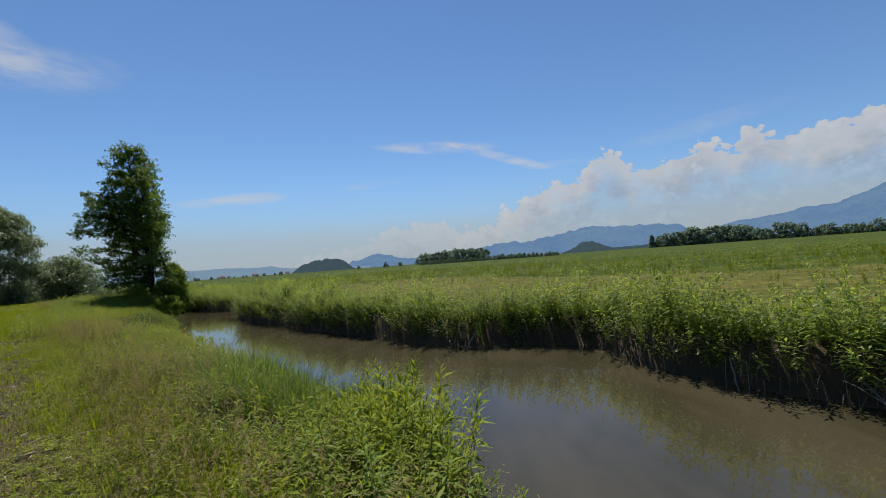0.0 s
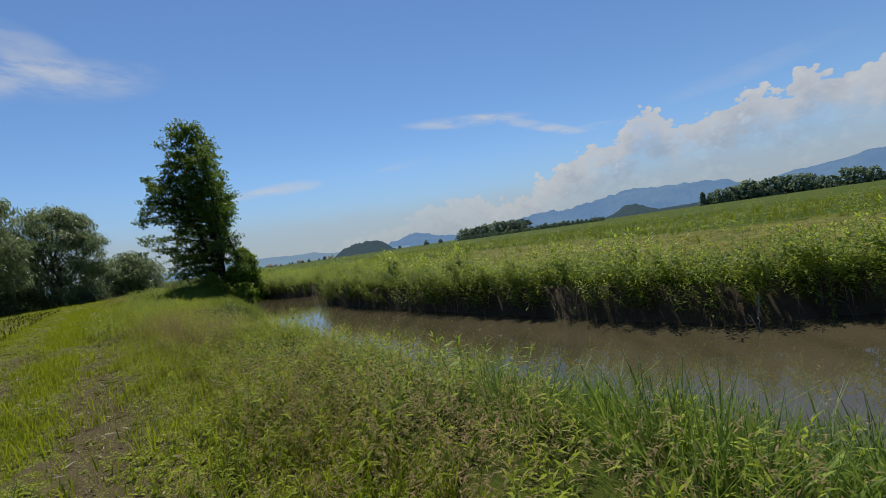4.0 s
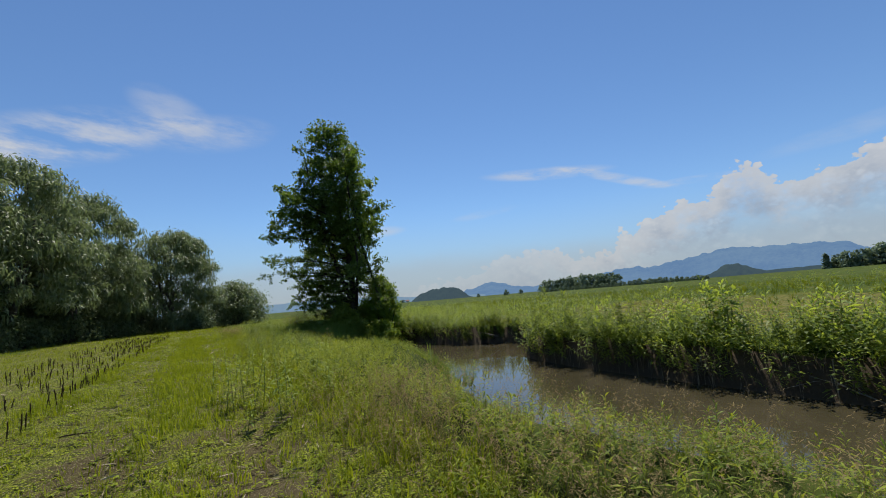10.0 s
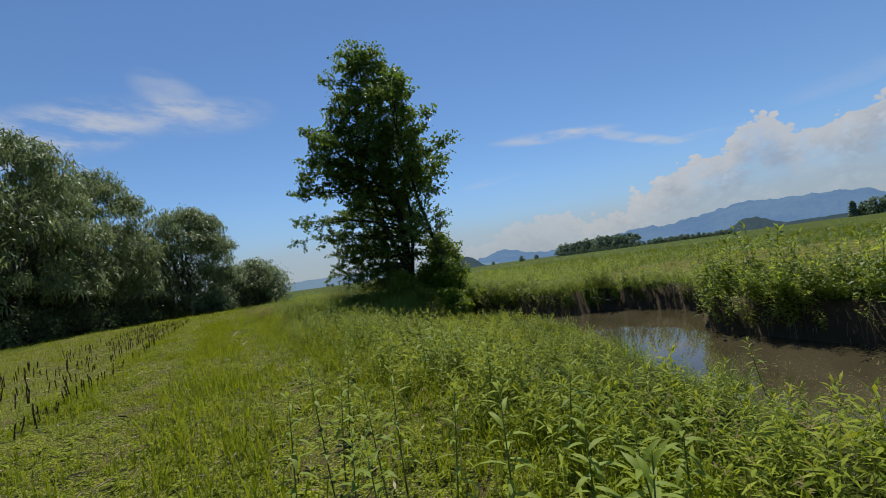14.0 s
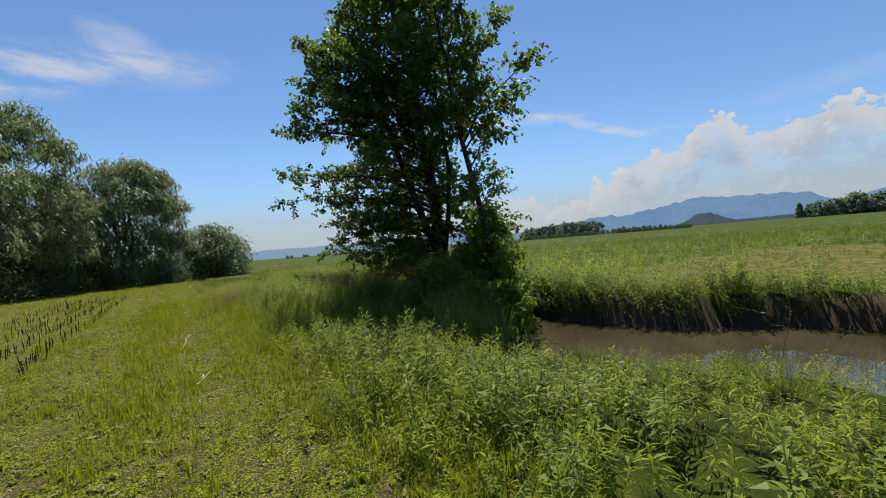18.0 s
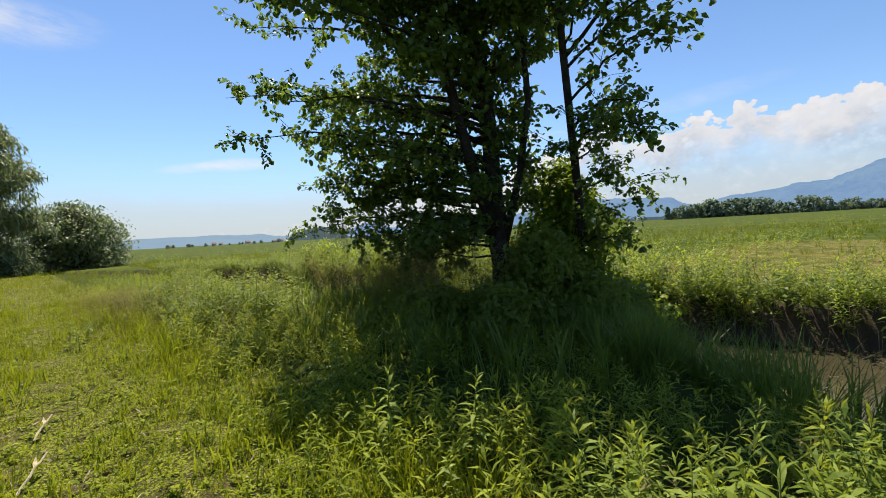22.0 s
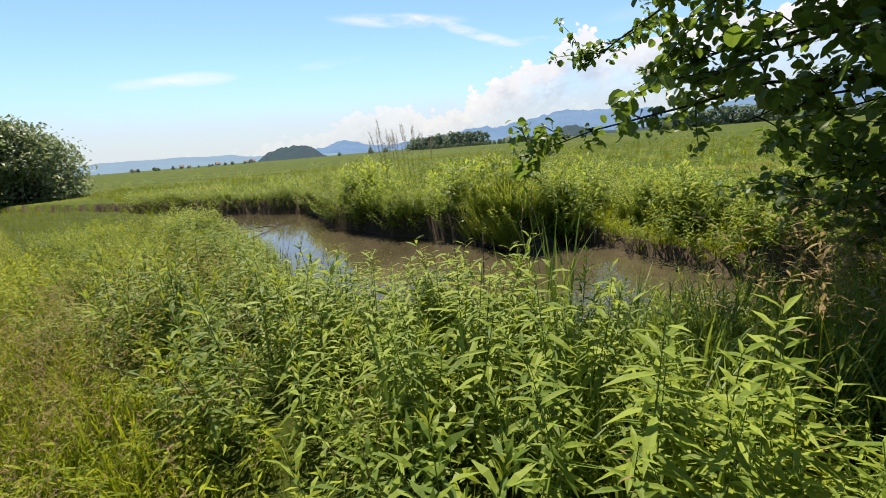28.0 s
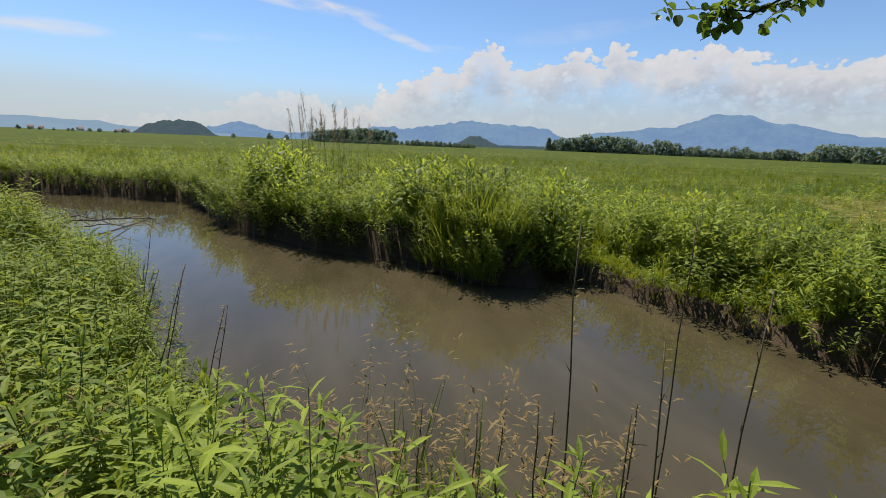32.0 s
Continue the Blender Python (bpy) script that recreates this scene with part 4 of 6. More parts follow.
willow(93, -4.6, 14.4, 6.4, 61, "round silvery willow at the end of the track", low=0.0, count=190)
willow(84, -13.5, 17.5, 7.0, 62, "tall grey-green willow with dark trunks", low=0.13)
willow(74, -17.5, 18.6, 7.4, 63, "tall grey-green willow with dark trunks", low=0.13)
willow(66, -20.5, 17.2, 7.0, 64, "broad grey-green willow at the edge of the field", low=0.13)
willow(57, -23.0, 17.8, 7.4, 65, "broad grey-green willow at the edge of the field", low=0.13)
willow(88, -22.0, 18.0, 7.0, 66, "grey-green willow standing behind the others")
willow(97, -13.0, 13.5, 6.0, 67, "grey-green willow standing behind the others", low=0.08)
shrub("willow_shrub", 104, 4.6, 7.4, 5.4, WILLOW, "large rounded green willow shrub beside the stream", 71, 0.42, 1.3, sprays=420, bare=0.05)
shrub("willow_shrub", 100, -1.5, 4.6, 3.4, WILLOW, "smaller grey-green willow shrub below the tall willows", 72, 0.34, 1.2, sprays=240, bare=0.05)
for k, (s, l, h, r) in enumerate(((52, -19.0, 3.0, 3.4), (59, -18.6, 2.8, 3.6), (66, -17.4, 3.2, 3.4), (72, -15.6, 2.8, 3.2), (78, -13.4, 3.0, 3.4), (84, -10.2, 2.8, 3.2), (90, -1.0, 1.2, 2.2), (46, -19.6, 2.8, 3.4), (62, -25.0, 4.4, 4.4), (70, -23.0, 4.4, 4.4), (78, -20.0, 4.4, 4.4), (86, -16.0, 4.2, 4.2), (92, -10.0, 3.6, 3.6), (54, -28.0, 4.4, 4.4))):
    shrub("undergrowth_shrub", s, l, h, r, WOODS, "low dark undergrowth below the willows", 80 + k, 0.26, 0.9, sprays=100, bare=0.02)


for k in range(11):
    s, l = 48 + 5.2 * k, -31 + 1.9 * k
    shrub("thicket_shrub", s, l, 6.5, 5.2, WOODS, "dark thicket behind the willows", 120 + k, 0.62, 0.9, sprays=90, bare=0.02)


def far_tree(kind, height, width, seed):
    """A tree seen from far off: trunk and a crown of leafy clumps."""
    local = np.random.default_rng(seed)
    tree = tagged(new("far_tree"), "distant leafy green tree on the plain" if kind == "round" else "distant dark conifer on the plain", "tree", "far trees on the plain")
    part("trunk", joined([tube([(0, 0, -0.3), (0.1, 0, height * 0.3), (0, 0.1, height * 0.7)], [0.03 * height, 0.022 * height, 0.008 * height], 5)]), [BARK], tree)
    n = 115
    up = local.uniform(0.0, 1.0, n)
    if kind == "round":
        w = np.sqrt(np.maximum(0.04, 1 - ((up - 0.36) / 0.66) ** 2)) * width * 0.58
    else:
        w = (1.02 - up) * width * 0.55 + 0.15
    a, q = local.uniform(0, 2 * np.pi, n), np.sqrt(local.uniform(0.3, 1.0, n))
    lump = 1 + 0.25 * np.sin(a * 3 + seed) * np.sin(up * 7 + seed)
    p = np.stack([np.cos(a) * w * q * lump, np.sin(a) * w * q * lump, up * height * 0.98], -1)
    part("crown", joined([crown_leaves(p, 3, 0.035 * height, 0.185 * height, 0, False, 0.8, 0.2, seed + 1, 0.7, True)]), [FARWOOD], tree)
    return tree


def place_far(models, az, far, turn, size):
    r = radians(az)
    m = pose(math.sin(r) * far - 14, math.cos(r) * far + 14, -0.15, 0, 0, turn) @ Matrix.Diagonal((size, size, size, 1))
    t = copy_thing(models, m)
    t.matrix_basis = m
    return t


def build_far_trees():
    local = np.random.default_rng(33)
    round_ones = [far_tree("round", 10, 8.5, 200 + k) for k in range(4)]
    fir = far_tree("fir", 10, 5, 210)
    rows = [(az, 510, h * 1.5) for az, h in zip(np.arange(-1.4, 5.6, 0.75), (8, 8.5, 8, 9, 9.5, 9, 10, 10, 9.5, 9))]
    rows += [(5.6, 510, 14), (6.4, 515, 14.5), (7.1, 505, 12)]
    rows += [(az, 420, local.uniform(3.2, 5.6)) for az in np.arange(8.6, 16.8, 0.55)]
    rows += [(az, 690, h * 2.1) for az, h in ((27.5, 7.5), (28.3, 8.5), (29.2, 9), (29.8, 8.5), (30.7, 11.5), (31.1, 10), (32.0, 9.5), (32.8, 10.5), (33.6, 10.5), (34.4, 10.5), (35.2, 10), (36.0, 9), (36.8, 7), (37.5, 6.5), (38.6, 9), (39.5, 9), (40.4, 8), (41.5, 5))]
    rows += [(az, 720, local.uniform(8.5, 14.5)) for az in np.arange(42.0, 53, 0.55)]
    rows += [(az, 700, local.uniform(15, 21)) for az in np.arange(53, 72, 0.8)]
    rows += [(az + local.uniform(-0.5, 0.5), 800, local.uniform(3, 6)) for az in np.arange(-31, -19, 0.9)]
    rows += [(-6.2, 600, 7), (-4.4, 620, 6), (-9.8, 650, 5)]
    rows += [(az, 730, local.uniform(5.4, 9.4)) for az in np.arange(27.2, 72, 0.55)]
    rows += [(az, 430, local.uniform(2.5, 4.0)) for az in np.arange(-1.0, 17, 0.5)]
    for az, far, h in rows:
        place_far(round_ones[local.integers(4)], az, far + local.uniform(-12, 12), local.uniform(0, 360), h / 10)
    place_far(fir, 26.6, 690, 20, 1.75)
    place_far(fir, 27.2, 700, 80, 1.2)
    for model in (*round_ones, fir):
        for o in (*model.children_recursive, model):
            bpy.data.objects.remove(o)


build_far_trees()

# ---- plants that cover the ground ----
def weed_plant(height, count, seed, leaf=0.105, wide=0.20, plain=False, rise=1.15):
    """An upright weed: a stem with narrow leaves in a spiral, longest below the tip."""
    local = np.random.default_rng(seed)
    lean = local.normal(size=2) * 0.06 * height
    q = np.linspace(0, 1, 4)
    stem = tube(np.stack([lean[0] * q ** 2, lean[1] * q ** 2, q * height], -1)[[0, 3]], [0.0055, 0.002], 3, 1)
    k = np.arange(count)
    h = 0.16 + 0.84 * ((k + 0.5) / count) ** 0.85
    pos = np.stack([lean[0] * h ** 2, lean[1] * h ** 2, h * height], -1)
    length = leaf * (0.55 + 0.75 * np.sin(np.pi * np.clip(h * 0.95, 0, 1)) ** 0.7) * local.uniform(0.75, 1.2, count)
    el = -0.15 + rise * smooth(0.55, 1.0, h) + local.normal(size=count) * 0.22
    blade = leaves(pos, k * 2.399 + local.normal(size=count) * 0.3, el, length, length * wide, 0.28, local.normal(size=count) * 0.25, 0.10, 0, False, plain)
    return joined([blade, stem])


def broad_plant(height, pairs, seed, leaf=0.075):
    """A lush plant with wide pointed leaves in pairs."""
    local = np.random.default_rng(seed)
    q = np.linspace(0, 1, 3)
    lean = local.normal(size=2) * 0.05 * height
    stem = tube(np.stack([lean[0] * q, lean[1] * q, q * height], -1), [0.005, 0.004, 0.002], 3, 1)
    h = np.repeat(np.linspace(0.2, 1.0, pairs), 2)
    n = len(h)
    az = np.repeat(np.arange(pairs) * 1.571, 2) + np.tile([0, np.pi], pairs) + local.normal(size=n) * 0.2
    length = leaf * (1.35 - 0.75 * h) * local.uniform(0.85, 1.2, n) * 1.3
    pos = np.stack([lean[0] * h, lean[1] * h, h * height], -1)
    return joined([leaves(pos, az, 0.15 + 0.6 * smooth(0.7, 1, h) + local.normal(size=n) * 0.2, length, length * 0.33, 0.3, local.normal(size=n) * 0.2, 0.12, 0, False, True), stem])


def grass_tuft(height, count, seed, spread=0.06, width=0.007, levels=3):
    local = np.random.default_rng(seed)
    pos = np.concatenate([local.normal(size=(count, 2)) * spread, np.zeros((count, 1))], 1)
    return joined([blades(pos, local.uniform(0, 2 * np.pi, count), height * local.uniform(0.55, 1.15, count), width * local.uniform(0.7, 1.3, count), local.uniform(0.1, 0.75, count), levels, 0)])


def panicle_tuft(height, count, seed):
    """Flowering grass: thin straws with loose, fine heads."""
    local = np.random.default_rng(seed)
    out = []
    for k in range(count):
        p = np.array([[*local.normal(size=2) * 0.07, 0]])
        a, ln, bend = local.uniform(0, 6.28), height * local.uniform(0.7, 1.15), local.uniform(0.15, 0.4)
        out.append(blades(p, [a], [ln], [0.003], [bend], 3, 0))
        n = 10
        q = local.uniform(0.66, 1.0, n)
        d = np.array([np.cos(a), np.sin(a)])
        pos = np.zeros((n, 3))
        pos[:, :2] = p[0, :2] + np.outer((0.1 * q + bend * q * q) * ln, d)
        pos[:, 2] = (q - 0.42 * bend * q ** 3) * ln
        out.append(leaves(pos, local.uniform(0, 6.28, n), local.uniform(-0.2, 0.9, n), local.uniform(0.03, 0.07, n), 0.011, 0.2, 0, 0.1, 1, False, True))
    return joined(out)


def low_herb(seed, count=5, size=0.07):
    local = np.random.default_rng(seed)
    pos = np.concatenate([local.normal(size=(count, 2)) * 0.025, local.uniform(0.005, 0.05, (count, 1))], 1)
    ln = size * local.uniform(0.6, 1.2, count)
    return joined([leaves(pos, local.uniform(0, 6.28, count), local.uniform(0.1, 0.7, count), ln, ln * 0.45, 0.35, 0, 0.12, 0, False, True)])


def leafy_mound(seed, count=34):
    """A low cushion of leaves with no stem to be seen."""
    local = np.random.default_rng(seed)
    a, u = local.uniform(0, 2 * np.pi, count), local.uniform(0.05, 1.0, count)
    r = np.sqrt(np.maximum(0.02, 1 - u * u)) * local.uniform(0.6, 1.0, count)
    pos = np.stack([np.cos(a) * r * 0.5, np.sin(a) * r * 0.5, u * local.uniform(0.6, 1.0, count)], -1)
    ln = local.uniform(0.16, 0.34, count)
    return joined([leaves(pos, a + local.normal(size=count) * 0.5, -0.2 + 0.8 * u + local.normal(size=count) * 0.3, ln, ln * 0.36, 0.3, local.normal(size=count) * 0.3, 0.12, 0, False, True)])


def stuff(name, geo, materials, label, category):
    verts, tris, index = geo
    return tagged(new(name, mesh_of(name, verts, tris, materials, index)), label, category, kind="stuff")


WEEDS = [weed_plant(1.0, 27, 400 + k, 0.24, 0.175, True) for k in range(6)]
LOW = [weed_plant(1.0, 19, 430 + k, 0.27, 0.165, True) for k in range(5)]
STAND = [weed_plant(1.0, 28, 415 + k, 0.16, 0.175, 2, 0.7) for k in range(6)]
TALL = [weed_plant(1.0, 30, 410 + k, 0.165, 0.175, True) for k in range(6)]
BROAD = [broad_plant(1.0, 8, 420 + k, 0.19) for k in range(5)]
FINE = [weed_plant(1.0, 20, 440 + k, 0.175, 0.27, True) for k in range(6)]
MOUND = [leafy_mound(450 + k) for k in range(5)]
TUFT = [grass_tuft(1.0, 10, 460 + k, 0.06, 0.008) for k in range(5)]
WIDE = [grass_tuft(1.0, 9, 470 + k, 0.05, 0.020) for k in range(4)]
HEADS = [panicle_tuft(1.0, 5, 480 + k) for k in range(4)]
SHORT = [grass_tuft(1.0, 8, 490 + k, 0.5, 0.055, 2) for k in range(5)]
SPRIG = [grass_tuft(1.0, 9, 495 + k, 0.22, 0.05, 2) for k in range(5)]
HERBS = [low_herb(500 + k) for k in range(5)]
COARSE = [grass_tuft(1.0, 8, 510 + k, 0.16, 0.034, 2) for k in range(5)]


def near_bank():
    """The weeds of the near bank, from the track's edge down to the water."""
    def edge(s):
        return np.interp(s, [-40, 0, 12, 18, 24, 28, 34, 40, 44, 60, 90], [0.8, 0.8, 0.8, 0.9, 0.8, 0.5, 0.5, 0.9, 1.1, 0.8, 0.6])

    def belt(s, l):
        return (l > edge(s)) & (l < near_line(s) + 0.1)

    def height(s, l):
        rim = smooth(near_line(s) - 3.2, near_line(s) - 1.0, l)
        tall = np.interp(s, [-5, 10, 15, 26, 31, 36, 39, 43, 45.5, 47, 50.5, 52, 62], [0.62, 0.60, 0.46, 0.46, 0.68, 0.66, 0.45, 0.40, 0.62, 0.80, 0.85, 0.60, 0.55])
        tall = tall * (1 - 0.60 * smooth(1.8, 3.6, l) * smooth(21, 25, s) * smooth(41, 38, s))
        return tall * low(s, l) * (1 - rim * np.where((s > 45) & (s < 51) | (s < 11), 0.05, 0.30)) * (0.72 + 0.28 * smooth(edge(s), edge(s) + 0.9, l))

    def low(s, l):
        """Shorter growth where the bank slopes gently to the water."""
        return 1 - 0.45 * smooth(3.2, 4.2, l) * smooth(32, 34, s) * smooth(39.5, 38, s) - 0.40 * smooth(2.3, 3.3, l) * smooth(19, 22, s) * smooth(29, 27, s)

    def tan(s, l):
        """Patches where tan flowering grass stands in place of weeds."""
        return np.clip(np.exp(-((s - 19.0) / 4.0) ** 2 - ((l - 1.3) / 1.0) ** 2) + np.exp(-((s - 9.5) / 3.0) ** 2 - ((l - 1.3) / 0.8) ** 2) + 0.8 * np.exp(-((s - 49.8) / 2.6) ** 2 - ((l - 1.0) / 0.9) ** 2) + 0.6 * np.exp(-((s - 51.8) / 1.8) ** 2 - ((l - 2.9) / 0.7) ** 2) + np.exp(-((s - 4.4) / 2.8) ** 2 - ((l - 0.8) / 0.8) ** 2), 0, 1)

    def lush(s, l):
        dry = drift(s, l, 0.55, 2.0) * ((s > 3) & (s < 28)) * smooth(3.4, 1.8, l)
        return belt(s, l) * (1 - 0.93 * ((s > 5.2) & (s < 9.6) & (l > 2.0))) * (1 - 0.85 * tan(s, l)) * (0.35 + 0.65 * smooth(edge(s), edge(s) + 1.2, l)) * (1 - 0.8 * dry) * np.where(s < 14, 1.0, 0.85)

    # clumps of upright weeds: short, long-leaved ones first, taller ones further on
    s, l = strewn(1500, -5, 62, 0.4, 8.6, lush)
    h = height(s, l) * rng.uniform(0.75, 1.3, len(s))
    for name, kinds, chosen, label in (("bank_weeds", WEEDS, h < 0.56, "dense low green weeds with narrow leaves on the bank"), ("tall_bank_weeds", TALL, h >= 0.56, "dense tall green weeds with narrow leaves on the bank")):
        ss, ll, lean, q, which = clumps(s[chosen], l[chosen], rng.uniform(0.25, 0.5, chosen.sum()), 9)
        stay = belt(ss, ll)
        size = h[chosen][which] * (1.08 - 0.30 * q * q) * rng.uniform(0.8, 1.15, len(ss))
        stuff(name, scattered(kinds, on_ground(ss, ll)[stay], size[stay], 0.10, 0.0, lean[:, stay] * 0.9), [TALLWEED if kinds is TALL else WEED, STEM], label, "weeds")
    # where the walk ends, a dense stand of tall leafy weeds
    s, l = strewn(640, 44.0, 59, 1.2, 8.6, lambda s, l: (l > np.interp(s, [44, 46, 48.5, 53, 59], [2.3, 2.4, 3.1, 3.4, 4.6])) & (l < near_line(s) - 0.15) & ((s > 46.6) | (l < 3.3)))
    ss, ll, lean, q, which = clumps(s, l, rng.uniform(0.2, 0.4, len(s)), 7)
    tall = np.interp(s, [44, 46, 49, 51, 53, 59], [1.0, 1.05, 1.0, 0.85, 0.9, 0.9]) * np.where(s > 45.8, 1 - 0.5 * smooth(3.9, 4.9, l) * smooth(54, 51.5, s), 1)
    size = (tall * rng.uniform(0.72, 1.15, len(s)))[which] * (1.05 - 0.25 * q * q) * rng.uniform(0.85, 1.1, len(ss))
    stuff("leafy_weeds", scattered(STAND, on_ground(ss, ll), size, 0.08, 0.0, lean * 0.6), [TALLWEED, STEM], "dense stand of tall leafy bright green weeds", "weeds")
    # a lower carpet between the clumps
    s, l = strewn(6800, -4, 58, 0.7, 8.2, lambda s, l: belt(s, l) * (1 - 0.6 * drift(s, l, 0.55, 2.0) * smooth(3.0, 1.6, l)) * (0.6 + 0.4 * (s < 30)) * (1 - 0.7 * tan(s, l)))
    stuff("low_weeds", scattered(LOW, on_ground(s, l), 0.36 * rng.uniform(0.7, 1.3, len(s)) * (1 - 0.3 * ((s > 27) & (l > 4))) * low(s, l), 0.25), [WEED, STEM], "low green weeds that cover the bank", "weeds")
    # a ragged border: herbs that grow taller from the track to the bank
    s, l = strewn(9000, -4, 58, -1.0, 2.0, lambda s, l: smooth(-1.0, 1.0, l) * (0.25 + 0.75 * smooth(0.35, 0.65, drift(s, l, 1.3, 7.0))))
    size = (0.12 + 0.26 * smooth(-0.8, 1.6, l)) * rng.uniform(0.6, 1.35, len(s))
    pick = rng.random(len(s)) < 0.6
    stuff("border_herbs", scattered(LOW, on_ground(s, l)[pick], size[pick], 0.25), [HERB, STEM], "yellow-green herbs along the edge of the track", "herbs")
    stuff("border_grass", scattered(TUFT, on_ground(s, l)[~pick], size[~pick] * 1.1, 0.15), [GRASS], "tufts of yellow-green grass along the edge of the track", "grass")
    s, l = strewn(3000, -5, 62, 0.3, 8.6, lambda s, l: lush(s, l) * (0.3 + 0.7 * drift(s, l, 0.8, 9)))
    stuff("lush_herbs", scattered(BROAD, on_ground(s, l), height(s, l) * rng.uniform(0.6, 1.0, len(s))), [LUSH, STEM], "lush broad-leaved herbs between the weeds", "weeds")
    # grass among them
    s, l = strewn(5600, -5, 66, 0.0, 8.6, lambda s, l: belt(s, l + 0.3) * 0.9)
    size = (0.34 + 0.18 * drift(s, l, 0.7, 1) + 0.30 * ((s > 38) & (s < 45) & (l > 2.0))) * rng.uniform(0.6, 1.2, len(s)) * (1 - 0.3 * smooth(near_line(s) - 2.5, near_line(s) - 0.8, l)) * low(s, l)
    stuff("bank_grass", scattered(TUFT, on_ground(s, l), size), [GRASS], "long arching green grass on the bank", "grass")
    s, l = strewn(3600, -4, 46, 0.2, 4.2, lambda s, l: belt(s, l + 0.3) * smooth(0.36, 0.62, drift(s, l, 0.55, 2.0)) * smooth(4.0, 1.5, l) * np.where(s < 30, 1.0, 0.15))
    more, wide = strewn(6000, -2, 54, 0.0, 3.6, tan)
    s, l = np.concatenate([s, more]), np.concatenate([l, wide])
    stuff("flowering_grass", scattered(HEADS, on_ground(s, l), rng.uniform(0.55, 0.85, len(s)) * low(s, l)), [DRY, PANICLE], "tan flowering grass with fine loose heads", "grass")
    s, l = strewn(210, 41.2, 45.2, 3.6, 6.4)
    more, wide = strewn(22, 48.2, 50.4, 4.3, 5.1)
    s, l = np.concatenate([s, more]), np.concatenate([l, wide])
    stuff("seeding_grass", scattered(HEADS, on_ground(s, l), rng.uniform(1.15, 1.6, len(s)), 0.08), [GRASS, PANICLE], "tall seeding grass below the alder", "grass")
    # wide-bladed reeds: below the alder, at the water's edge and where the walk ends
    s, l = strewn(5200, -2, 60, 1.2, 9.0, lambda s, l: (0.85 * ((s > 38.5) & (s < 46.5) & (l > 2.4) & (l < near_line(s))) + 0.30 * (np.abs(l - near_line(s) + 0.35) < 0.4)))
    size = np.where(s > 37, 0.85, 0.5) * rng.uniform(0.7, 1.2, len(s))
    stuff("reed_grass", scattered(WIDE, on_ground(s, l), size, 0.08), [REED], "tall dark green reed grass with wide blades", "reeds")


